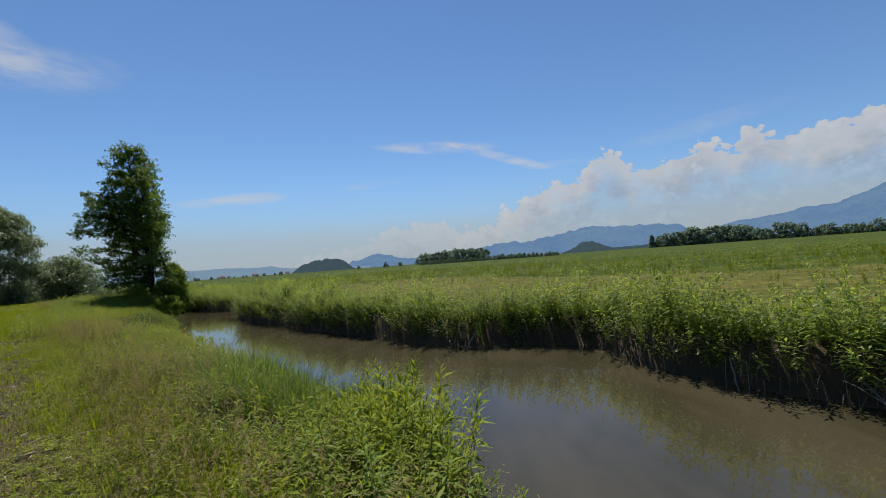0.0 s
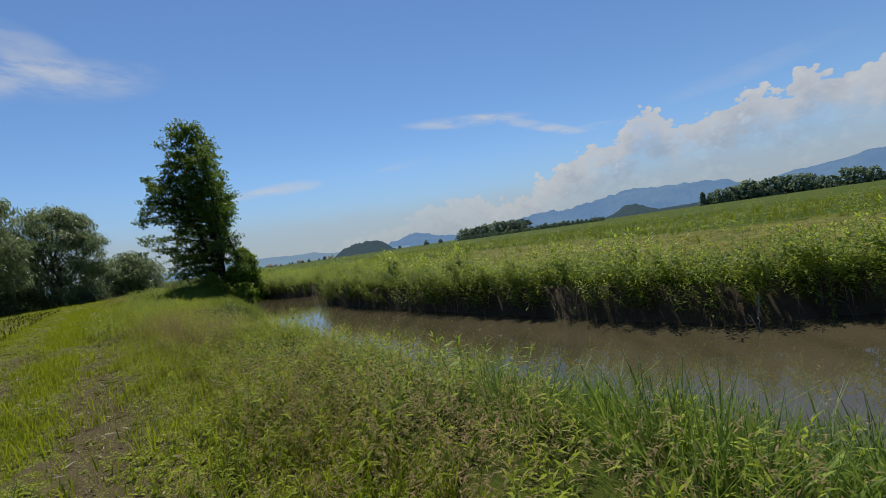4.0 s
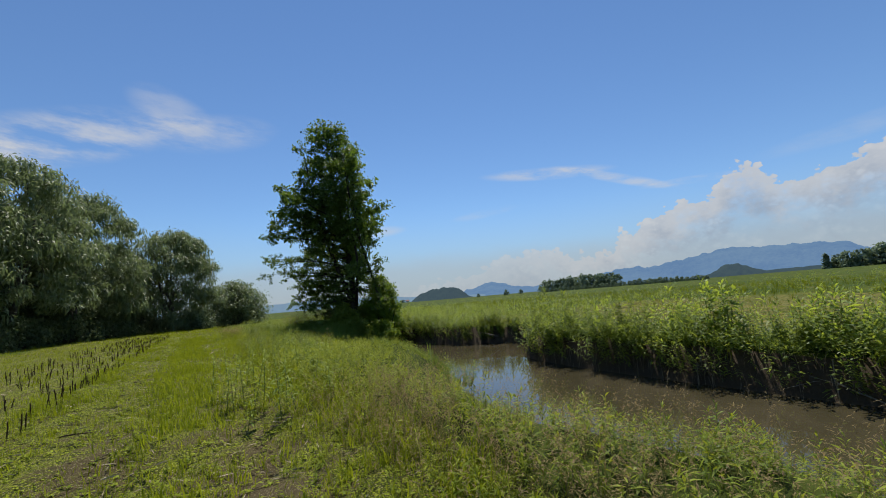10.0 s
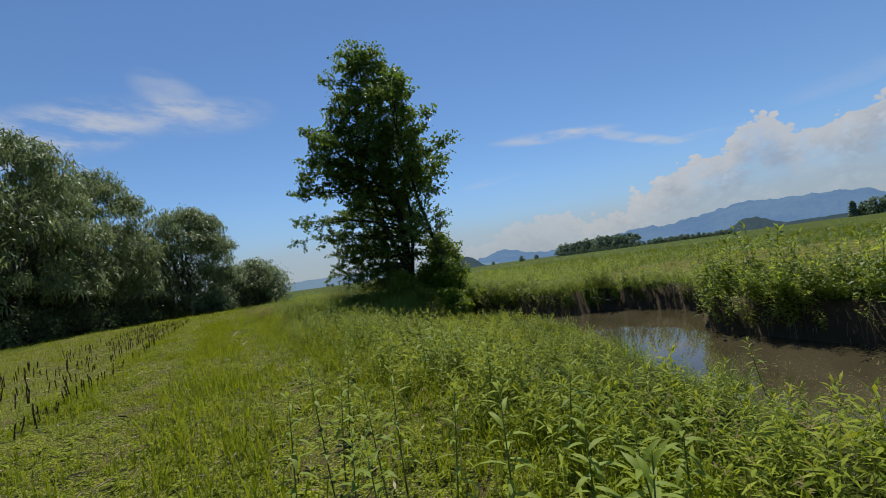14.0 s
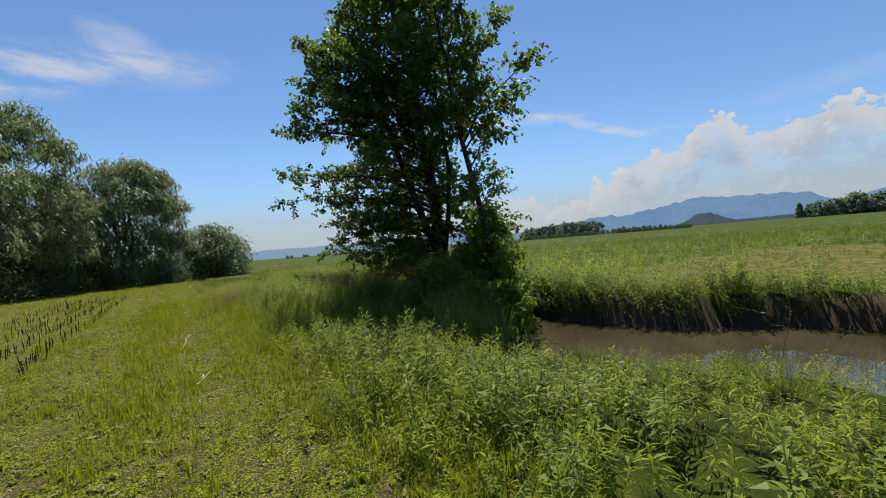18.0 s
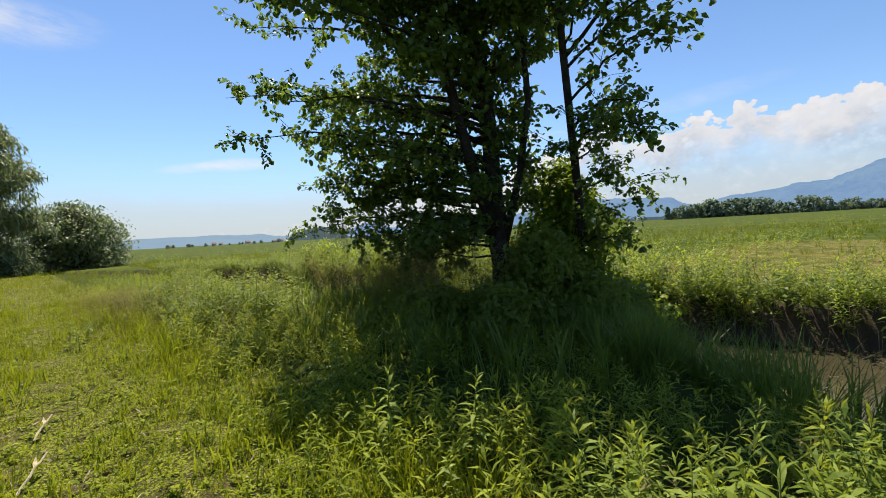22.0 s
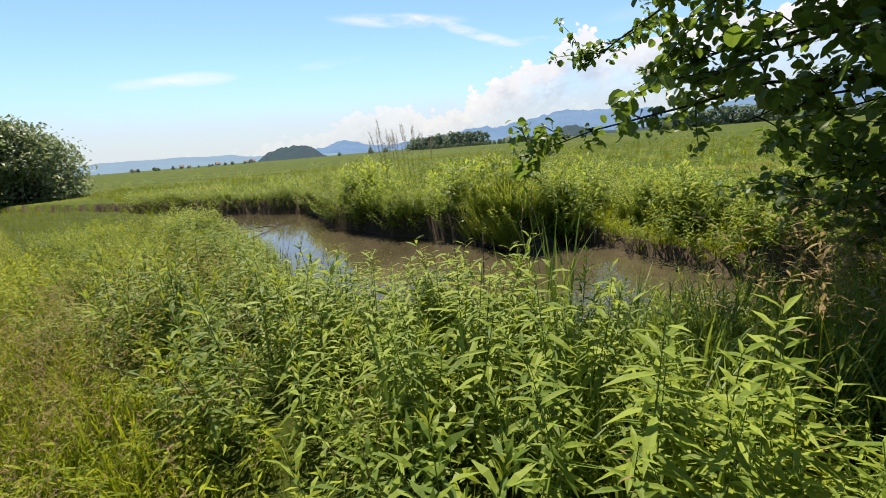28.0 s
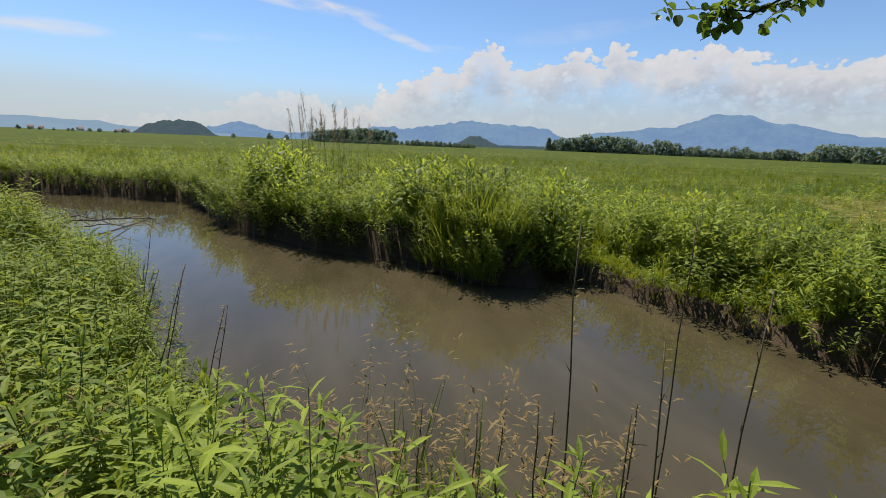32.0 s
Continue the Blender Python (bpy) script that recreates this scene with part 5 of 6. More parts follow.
def far_bank():
    """The growth on the far bank: bushy clumps of weeds above a dark cut edge with hanging dead grass."""
    def bare(s):
        return np.clip(1 - 0.6 * ((s > 32.0) & (s < 35.0)) - 0.6 * ((s > 5.4) & (s < 7.4)) - 0.8 * ((s > 46.3) & (s < 50.6)), 0.1, 1)

    def rim(s, l):
        f = far_line(s)
        return ((l > f + 0.10) & (l < f + 2.6)) * np.where((s > 44) & (s < 64), 0.5, 1.0) * (1 - 0.5 * smooth(f + 0.8, f + 2.4, l)) * bare(s)

    s, l = strewn(950, -12, 80, 8.2, 16.0, rim)
    more, wide = strewn(200, 44, 64, 9.5, 18.0, lambda s, l: (l > far_line(s) + np.where(s < 50.6, 1.3, 0.2)) & (l < far_line(s) + 5.5))
    s, l = np.concatenate([s, more]), np.concatenate([l, wide])
    f = far_line(s)
    tall = np.interp(s, [-12, 2, 7, 10, 16, 20, 28, 31, 36, 44, 47, 51, 60, 66, 80], [0.85, 0.85, 0.7, 0.75, 0.82, 0.98, 0.98, 0.7, 0.7, 0.75, 0.8, 0.9, 0.85, 0.65, 0.6])
    h = tall * (0.42 + 0.58 * smooth(f + 0.05, f + 0.95, l)) * (1 - np.where((s > 44) & (s < 64), 0.15, 0.40) * smooth(f + 1.2, f + 2.4, l)) * rng.choice([0.5, 0.7, 0.9, 1.05, 1.25], len(s)) * (0.62 + 0.76 * drift(s, l * 0.3, 1.3, 8.0)) * rng.uniform(0.9, 1.1, len(s))
    ss, ll, lean, q, which = clumps(s, l, rng.uniform(0.35, 0.75, len(s)), 16)
    stay = ll > far_line(ss) + 0.06
    size = h[which] * (1.15 - 0.62 * q * q) * rng.uniform(0.85, 1.1, len(ss))
    front = smooth(0.8, 0.0, ll - far_line(ss))
    lean = lean * 1.2 - np.outer(ASIDE, 0.60 * front)
    dark = (rng.random(len(s)) < 0.4)[which]
    for name, mine, leaf, label in (("far_bank_weeds", stay & ~dark, BANKLEAF, "bushy bright green weeds in clumps along the far bank"), ("dark_bank_weeds", stay & dark, DARKBANK, "bushy darker green weeds in clumps along the far bank")):
        stuff(name, scattered(FINE, on_ground(ss, ll)[mine], size[mine], 0.10, 0.0, lean[:, mine]), [leaf, STEM], label, "weeds")
    # growth on the cut face itself: weeds rooted on the slope that lean out over the water
    s = rng.uniform(-12, 80, 3600)
    s = s[rng.random(len(s)) < np.where((s > 46.3) & (s < 50.6), 0.22, np.maximum(bare(s), 0.6)) * (0.30 + 0.70 * smooth(0.25, 0.6, drift(s, s * 0.3, 1.9, 4.0)))]
    up = rng.uniform(0, 1, len(s)) ** 0.7
    l = far_line(s) + 0.02 + 0.34 * up
    p = on_ground(s, l)
    p[:, 2] = np.maximum(p[:, 2], WATER_Z + 0.12 + 0.42 * up)
    lean = -np.outer(ASIDE, rng.uniform(0.25, 0.95, len(s)))
    half = rng.random(len(s)) < 0.5
    for mine, leaf in ((half, BANKLEAF), (~half, DARKBANK)):
        stuff("cut_bank_weeds", scattered(FINE, p[mine], rng.uniform(0.45, 0.85, mine.sum()), 0.18, 0.0, lean[:, mine]), [leaf, STEM], "weeds leaning out from the cut bank over the water", "weeds")
    s, l = strewn(5600, -12, 80, 8.2, 15.0, lambda s, l: ((l > far_line(s) + 0.05) & (l < far_line(s) + 1.6)) * (0.35 + 0.65 * (l < far_line(s) + 0.5)) * np.maximum(bare(s), 0.35))
    p = on_ground(s, l)
    p[:, 2] = np.maximum(p[:, 2], WATER_Z + 0.15)
    stuff("bank_undergrowth", scattered(MOUND, p, rng.uniform(0.3, 0.75, len(s)), 0.2, 0.25), [DARKBANK], "low leafy growth at the foot of the far bank", "weeds")
    s, l = strewn(4200, -12, 90, 8.0, 16.0, rim)
    size = 0.5 * rng.uniform(0.6, 1.3, len(s)) + 0.30 * ((s > 50.8) & (s < 53.5))
    stuff("far_bank_grass", scattered(COARSE, on_ground(s, l), size, 0.15, 0.25), [GRASS], "long grass along the far bank", "grass")
    s, l = strewn(520, -8, 66, 8.2, 14.5, lambda s, l: ((l > far_line(s) + 0.25) & (l < far_line(s) + 1.7)) * bare(s) * (0.2 + 0.8 * smooth(0.4, 0.6, drift(s, l, 1.6, 21.0))))
    ss, ll, lean, q, which = clumps(s, l, rng.uniform(0.1, 0.3, len(s)), 4)
    stuff("bank_spires", scattered(TALL, on_ground(ss, ll), np.repeat(rng.uniform(0.8, 1.2, len(s)), 4) * rng.uniform(0.8, 1.05, len(ss)), 0.07, 0.0, lean * 0.5), [BANKLEAF, STEM], "tall upright weeds that stand out along the far bank", "weeds")
    s, l = strewn(2600, -10, 44, 8.2, 15.5, lambda s, l: ((l > far_line(s) + 0.5) & (l < far_line(s) + 3.2)) * (0.15 + 0.85 * smooth(0.40, 0.65, drift(s, l * 0.5, 0.6, 12.0))) * 0.7)
    stuff("bank_flowering_grass", scattered(HEADS, on_ground(s, l), rng.uniform(0.7, 1.05, len(s))), [DRY, PANICLE], "tan flowering grass along the far bank", "grass")
    s, l = strewn(1500, 46.2, 50.9, 10.0, 14.2, lambda s, l: (l > far_line(s) + 0.08) & (l < far_line(s) + 1.7))
    stuff("ledge_turf", scattered(SPRIG, on_ground(s, l), rng.uniform(0.10, 0.26, len(s)), 0.2), [LAWN], "short grass on the low ledge above the water", "grass")
    # dead stalks and roots that hang down the cut edge
    bunch = rng.uniform(-10, 80, 230)
    s = np.repeat(bunch, 10) + rng.normal(size=2300) * 0.2
    l = far_line(s) + rng.uniform(-0.02, 0.40, len(s))
    p = on_ground(s, l, -0.02)
    p[:, 2] = np.maximum(p[:, 2], WATER_Z + rng.uniform(0.05, 0.5, len(s)))
    az = np.arctan2(-ASIDE[1], -ASIDE[0]) + rng.normal(size=len(s)) * 1.3
    long = rng.uniform(0.2, 0.6, len(s))
    p[:, 2] += 0.05
    stuff("hanging_dead_grass", joined([hanging(p, az, long, rng.uniform(0.007, 0.016, len(s)))]), [DEADGRASS], "dead pale grass hanging down the cut bank", "dead grass")


def meadow():
    """The wide meadow on the far side, and the weedy field on the near side."""
    def chance(s, l):
        f = far_line(s)
        return (l > f + 1.2) * np.interp(l - f, [1, 8, 30, 70], [1.0, 0.75, 0.30, 0.12]) * (1 - 0.7 * ((s > 29) & (s < 36) & (l < f + 5)))

    s, l = strewn(19000, -20, 110, 8, 80, chance)
    far = np.clip((l - far_line(s)) / 40, 0, 1)
    size = (0.34 + 0.16 * drift(s * 0.4, l * 2.2, 0.5, 6) + 0.25 * far) * rng.uniform(0.6, 1.25, len(s))
    mown = (s < 43) & (l > far_line(s) + 2.6) & (l < 32 - 3 * np.sin(s * 0.11)) & (rng.random(len(s)) < 0.85)
    stuff("meadow_grass", scattered(COARSE, on_ground(s, l)[~mown], size[~mown]), [MEADOW], "tall green meadow grass beyond the stream", "grass")
    stuff("mown_grass", scattered(COARSE, on_ground(s, l)[mown], size[mown] * 0.45), [MOWN], "short yellowish mown grass in the meadow", "grass")
    s, l = strewn(6500, -15, 95, 9, 45, lambda s, l: (l > far_line(s) + 1.5) * np.where((s < 43) & (l > far_line(s) + 3) & (l < 31), 0.25, 1.0) * drift(s * 0.5, l * 1.5, 0.5, 3.0) * np.interp(l, [9, 45], [0.8, 0.25]))
    stuff("meadow_weeds", scattered(FINE, on_ground(s, l), rng.uniform(0.4, 0.75, len(s))), [BANKLEAF, STEM], "patches of green weeds in the meadow", "weeds")
    s, l = strewn(1500, 40, 84, 11, 42, lambda s, l: (l > far_line(s) + 2.2) * np.interp(l - far_line(s), [2, 8, 30], [1.0, 0.6, 0.25]) * smooth(0.35, 0.6, drift(s, l, 0.9, 15.0)))
    ss, ll, lean, q, which = clumps(s, l, rng.uniform(0.3, 0.7, len(s)), 4)
    stuff("meadow_clumps", scattered(FINE, on_ground(ss, ll), np.repeat(rng.uniform(0.5, 0.95, len(s)), 4) * (1.05 - 0.3 * q), 0.1, 0.0, lean), [BANKLEAF, STEM], "bushy clumps of bright green weeds in the meadow", "weeds")
    s, l = strewn(1500, -25, 125, 12, 95, lambda s, l: (l > far_line(s) + 3.0) * np.interp(l, [12, 40, 95], [1.0, 0.6, 0.3]) * smooth(0.42, 0.62, drift(s * 0.35, l * 1.1, 0.5, 31.0)))
    stuff("meadow_tussocks", scattered(MOUND, on_ground(s, l), rng.uniform(0.5, 0.95, len(s)) * (1 + 0.006 * l), 0.1), [DARKBANK], "dark tussocks of weeds scattered over the meadow", "weeds")
    # rough grass beyond the end of the track
    s, l = strewn(4500, 46, 100, -4, 14, lambda s, l: ((l > np.interp(s, [46, 60, 80, 100], [1.0, 0.5, 0.5, 0.5])) & (l < near_line(s) - 0.2)) * 0.8)
    stuff("rough_grass", scattered(TUFT, on_ground(s, l), 0.55 * rng.uniform(0.6, 1.2, len(s))), [GRASS], "rough green grass beside the track", "grass")


def track():
    """Short turf, low herbs and straw on the track and the stubble field."""
    def worn(s, l):
        rut = np.exp(-((l + 2.2) / 0.45) ** 2) + np.exp(-((l + 0.45) / 0.4) ** 2)
        return (1 - 0.55 * np.clip(rut, 0, 1) * np.interp(s, [0, 5, 20, 26], [0.2, 1.0, 1.0, 0.2])) * (0.6 + 0.4 * drift(s, l, 1.7, 3))

    s, l = strewn(8200, -2, 56, -3.8, 1.3, worn)
    size = 0.12 * rng.uniform(0.5, 1.4, len(s)) * (1 + 0.8 * smooth(0.1, 0.9, l))
    stuff("track_turf", scattered(SHORT, on_ground(s, l), size), [LAWN], "short yellow-green turf on the track", "grass")
    s, l = strewn(26000, 2, 52, -4.0, 1.4, worn)
    stuff("track_herbs", scattered(HERBS, on_ground(s, l, 0.0), 0.4 + 0.8 * rng.random(len(s)) ** 2), [HERB], "low broad-leaved herbs in the turf", "herbs")
    s, l = strewn(7000, 6, 95, -15, -3.4, lambda s, l: np.interp(s, [0, 60, 95], [1, 0.8, 0.45]) * (0.5 + 0.5 * drift(s, l, 0.9, 8)))
    stuff("field_weeds", scattered(SHORT, on_ground(s, l), 0.20 * rng.uniform(0.5, 1.3, len(s))), [LAWN], "yellow-green weeds over the stubble field", "grass")
    s, l = strewn(2600, 56, 105, -6, 3, lambda s, l: l < np.interp(s, [58, 80, 105], [1.0, 1.0, 1.0]))
    stuff("far_track_turf", scattered(SHORT, on_ground(s, l), 0.22 * rng.uniform(0.5, 1.3, len(s))), [LAWN], "grassy end of the track", "grass")
    # upright tufts of fresh grass, in drifts
    s, l = strewn(9000, 2, 54, -3.9, 1.5, lambda s, l: worn(s, l) * smooth(0.38, 0.72, drift(s, l, 1.9, 5.0)) + 0.5 * smooth(0.2, 1.2, l))
    stuff("track_tufts", scattered(SPRIG, on_ground(s, l, 0.01), rng.uniform(0.10, 0.26, len(s)) * (1 + 0.5 * smooth(0, 1.2, l)), 0.1), [LAWN], "upright tufts of fresh yellow-green grass on the track", "grass")
    # longer grass on the ridges between and beside the ruts
    s = rng.uniform(8, 56, 3600)
    l = np.where(rng.random(len(s)) < 0.5, rng.normal(-1.3, 0.35, len(s)), rng.normal(0.35, 0.35, len(s)))
    stay = rng.random(len(s)) < 0.25 + 0.75 * smooth(0.35, 0.65, drift(s, l, 1.1, 11.0))
    s, l = s[stay], l[stay]
    stuff("ridge_grass", scattered(SHORT, on_ground(s, l), 0.21 * rng.uniform(0.6, 1.3, len(s))), [LAWN], "longer yellow-green grass on the ridges of the track", "grass")
    # bits of old straw and stalk
    s, l = strewn(13000, 2, 52, -6.5, 0.9, lambda s, l: 0.25 + 0.35 * drift(s, l, 1.7, 6) + 0.4 * np.clip(np.exp(-((l + 2.2) / 0.5) ** 2) + np.exp(-((l + 0.45) / 0.5) ** 2), 0, 1) * (s < 27))
    p = on_ground(s, l, -0.025)
    n = len(s)
    stuff("straw_litter", joined([leaves(p, rng.uniform(0, 6.28, n), rng.normal(size=n) * 0.12, rng.uniform(0.06, 0.26, n), rng.uniform(0.008, 0.024, n), 0.0, rng.normal(size=n), 0.2, 0, False, True)]), [LITTER],
          "scattered bits of pale straw on the track", "straw")


near_bank()
far_bank()
meadow()
track()

# ---- single things ----
def stubble_rows():
    """Rows of cut maize stalks, brown and weathered."""
    local = np.random.default_rng(90)
    shapes = []
    for k in range(6):
        h = local.uniform(0.20, 0.40)
        p = bent((0, 0, -0.05), (local.normal() * 0.02, local.normal() * 0.02, h), 4, 0, 0.004, k)
        frayed = leaves(np.array([[0, 0, h * 0.75]] * 2), local.uniform(0, 6.28, 2), [-0.9, -0.6], [0.07, 0.05], 0.02, 0.3, 0, 0.1, 0)
        shapes.append(mesh_of("stalk", *[q for q in (lambda g: (g[0], g[1]))(joined([tube(p, [0.012, 0.010, 0.009, 0.010], 6, 0, 0.2, k), frayed]))], [STUBBLE]))
    for r, l in enumerate((-3.5, -4.25, -5.0, -5.8, -6.6)):
        row = tagged(new("stubble_row"), "row of cut brown maize stalks in the weedy field", "stubble", "stubble rows")
        row.location = (*at(10, l), 0)
        s = 12.0 + r * 0.5
        for k in range(150):
            s += abs(local.normal(0.28, 0.22)) * (0.8 if local.random() < 0.88 else 4.0) + 0.07
            if s > 66:
                break
            ll = l + local.normal() * 0.06
            o = new("stalk", shapes[local.integers(6)])
            o.parent = row
            xy = at(s, ll) - at(10, l)
            o.matrix_basis = pose(xy[0], xy[1], float(ground_z(s, ll)), local.normal() * 4, local.normal() * 4, local.uniform(0, 360)) @ Matrix.Diagonal((1, 1, local.uniform(0.6, 1.2), 1))


def straw_stalk(name, s, l, length, turn, rise, label, mat=STRAW):
    """A single dry stalk lying on the ground."""
    z = float(ground_z(s, l))
    a = np.array([*at(s, l), z + 0.01])
    b = a + [length * np.cos(turn) * np.cos(rise), length * np.sin(turn) * np.cos(rise), length * np.sin(rise)]
    husk = leaves(np.array([a + (b - a) * 0.55]), [turn + 0.4], [rise], [length * 0.5], [0.03], 0.1, 0.3, 0.2, 0)
    thing(name, joined([tube(bent(a, b, 6, 0.01, 0.008, int(s * 10)), np.linspace(0.011, 0.007, 6), 6, 0, 0.15), husk]), [mat], label, "stalk", "dry stalks on the track")


def tall_weeds():
    """Single tall weeds that stand out of the bank, each with its own leaves."""
    local = np.random.default_rng(140)
    q = np.linspace(0, 1, 4)
    stem_mesh = mesh_of("stem", *tube(np.stack([0.02 * q ** 2, 0 * q, q], -1), [0.006, 0.005, 0.004, 0.002], 5)[:2], [STEM], smooth_faces=True)
    leaf_meshes = []
    for k in range(4):
        x = np.linspace(0, 1, 5)
        v, t = [], []
        for j, a in enumerate(x):
            w = 0.11 * np.sin(np.pi * min(1, 0.06 + a * 0.94)) ** 0.8 * (1 if a < 1 else 0) + 0.002
            z = 0.10 * np.sin(a * 2.2) - (0.20 + 0.06 * k) * a * a
            v += [(a, -w, z + 0.16 * w), (a, 0, z), (a, w, z + 0.16 * w)]
        for j in range(4):
            o = j * 3
            t += [(o, o + 3, o + 4), (o, o + 4, o + 1), (o + 1, o + 4, o + 5), (o + 1, o + 5, o + 2)]
        leaf_meshes.append(mesh_of("leaf", np.array(v), np.array(t), [TALLWEED], smooth_faces=True))
    spots = [(23.9, 0.1, 1.0), (24.0, 0.35, 0.95), (24.4, -0.1, 1.05), (24.8, -0.2, 1.0), (25.8, -0.8, 0.9), (26.1, -0.5, 1.0), (24.3, 0.25, 0.9), (24.8, -0.5, 0.85), (25.1, -0.6, 0.8), (25.4, -0.3, 0.9), (25.7, -0.1, 0.9), (26.2, -0.4, 0.8), (27.2, -0.1, 0.8), (23.7, -0.4, 0.5), (46.6, 0.0, 0.45), (47.2, -0.1, 0.5), (47.5, 0.2, 0.5), (33.0, 0.9, 0.95), (33.6, 1.3, 1.0), (34.2, 1.0, 0.9), (32.2, 1.5, 0.95), (36.8, 1.2, 0.85), (38.6, 1.5, 0.8), (39.2, 1.2, 0.75),
             (40.4, 1.5, 0.7), (30.2, 1.3, 0.95), (29.3, 0.9, 0.9), (28.6, 1.6, 1.0), (27.9, 1.1, 0.9), (26.6, 1.2, 0.75), (24.6, 3.9, 0.85), (25.6, 4.0, 0.8), (21.4, 4.0, 0.8),
             (19.6, 4.1, 0.75), (17.6, 3.6, 0.7), (3.6, 2.6, 0.8), (4.0, 2.9, 0.85), (4.4, 3.0, 0.8), (4.9, 3.2, 0.85), (3.2, 2.5, 0.75), (25.2, 0.9, 0.75), (24.4, 1.0, 0.7), (50.0, 3.4, 1.0),
             (50.4, 3.9, 0.95), (51.2, 3.6, 1.0), (49.6, 4.1, 0.95), (52.0, 3.0, 1.05), (51.6, 4.3, 0.95), (49.2, 4.4, 0.9), (48.8, 4.6, 0.9), (50.9, 2.6, 1.0), (52.8, 3.7, 1.0), (53.4, 4.2, 1.0), (48.6, 5.2, 0.95), (50.1, 4.3, 0.85)]
    for s, l, h in spots:
        z = float(ground_z(s, l))
        plant = tagged(new("tall_weed"), "tall single weed with narrow bright green leaves", "weed", "tall weeds on the bank")
        plant.matrix_basis = pose(*at(s, l), z - 0.02, local.normal() * 5, local.normal() * 5, local.uniform(0, 360))
        o = new("stem", stem_mesh)
        o.parent, o.scale = plant, (1, 1, h)
        n = 25
        for k in range(n):
            u = 0.28 + 0.72 * (k + 0.5) / n
            ln = (0.075 + 0.075 * math.sin(math.pi * min(1.0, u * 0.98)) ** 0.8) * local.uniform(0.8, 1.15) * (0.75 if u > 0.93 else 1)
            el = -5 + 62 * float(smooth(0.6, 1.0, np.array(u))) + local.normal() * 10
            leaf = new("leaf", leaf_meshes[local.integers(4)])
            leaf.parent = plant
            leaf.matrix_basis = pose(0.02 * u * u, 0, u * h, 0, 0, k * 137.5 + local.normal() * 12) @ pose(0, 0, 0, local.normal() * 8, -el, 0) @ Matrix.Diagonal((ln, ln, ln, 1))


def iris_clump(s, l, height, count, seed, label):
    """Sword-shaped leaves that stand in a clump."""
    local = np.random.default_rng(seed)
    clump = tagged(new("sword_reed"), label, "reeds", "sword reeds on the bank")
    clump.location = (*at(s, l), float(ground_z(s, l)) - 0.02)
    for k in range(count):
        p = np.array([[*local.normal(size=2) * 0.10, 0]])
        g = blades(p, [local.uniform(0, 6.28)], [height * local.uniform(0.6, 1.1)], [local.uniform(0.018, 0.034)], [local.uniform(0.02, 0.35)], 5, 0, 0.06)
        part("blade", joined([g]), [REED], clump)


def dead_stem(s, l, height, lean, seed, label="thin dark dead stalk standing in the bank", head=True):
    """A thin dead stalk with a few stubs."""
    local = np.random.default_rng(seed)
    z = max(float(ground_z(s, l)), WATER_Z - 0.1) - 0.03
    a = np.array([*at(s, l), z])
    b = a + [lean[0], lean[1], height]
    p = bent(a, b, 7, 0.0, 0.012, seed)
    stub = [tube([p[k], p[k] + [*local.normal(size=2) * 0.05, 0.06]], [0.003, 0.0015], 4, 0) for k in (4, 5)]
    ob = tagged(new("dead_stalk"), label, "stalk", "dead stalks in the bank")
    part("stem", joined([tube(p, np.linspace(0.007, 0.0035, 7), 5, 0), *stub]), [RED_STEM], ob, "", True)
    if head:
        n = 10
        q = local.uniform(0.75, 1.0, n)[:, None]
        pos = a * (1 - q) + b * q
        part("dry_leaves", joined([leaves(pos, local.uniform(0, 6.28, n), local.uniform(-0.3, 0.8, n), 0.045, 0.012, 0.2, 0, 0.1, 0)]), [DRY], ob)


def plume_clump(s, l, height, count, seed):
    """A clump of tall reed grass with feathery heads, above the other growth."""
    local = np.random.default_rng(seed)
    clump = tagged(new("plume_grass"), "clump of tall grass with feathery brown heads", "grass", "plume grass on the far bank")
    clump.location = (*at(s, l), float(ground_z(s, l)))
    for k in range(count):
        p = np.array([*local.normal(size=2) * 0.5, 0])
        top = p + [*local.normal(size=2) * 0.25, height * local.uniform(0.75, 1.05)]
        line = bent(p, top, 6, 0, 0.02, seed + k)
        straw = part("straw", joined([tube(line, np.linspace(0.006, 0.003, 6), 4, 0)]), [DRY], clump)
        n = 90
        q = local.uniform(0.80, 1.0, n)[:, None]
        part("feathery_head", joined([leaves(p * (1 - q) + top * q, local.uniform(0, 6.28, n), local.uniform(0.3, 1.2, n), local.uniform(0.08, 0.24, n), 0.007, 0.15, 0, 0.1, 0)]), [DEADGRASS], straw)


def fallen_branch(points, radius, seed, label, twigs=5):
    """A fallen dead branch with side twigs."""
    local = np.random.default_rng(seed)
    p = np.asarray(points, float)
    q = np.linspace(0, len(p) - 1, 4 * len(p))
    line = np.stack([np.interp(q, np.arange(len(p)), p[:, k]) for k in range(3)], -1) + local.normal(size=(len(q), 3)) * 0.01
    ob = tagged(new("fallen_branch"), label, "branch", "fallen branches at the water")
    part("bough", joined([tube(line, np.linspace(radius, radius * 0.3, len(q)), 6, 0, 0.2, seed)]), [DRIFT], ob, "", True)
    for k in range(twigs):
        a = line[local.integers(2, len(q) - 1)]
        b = a + local.normal(size=3) * [0.35, 0.35, 0.18] + [0, 0, 0.12]
        part("twig", joined([tube(bent(a, b, 5, 0.02, 0.02, k), np.linspace(radius * 0.35, 0.003, 5), 4, 0)]), [DRIFT], ob, "", True)


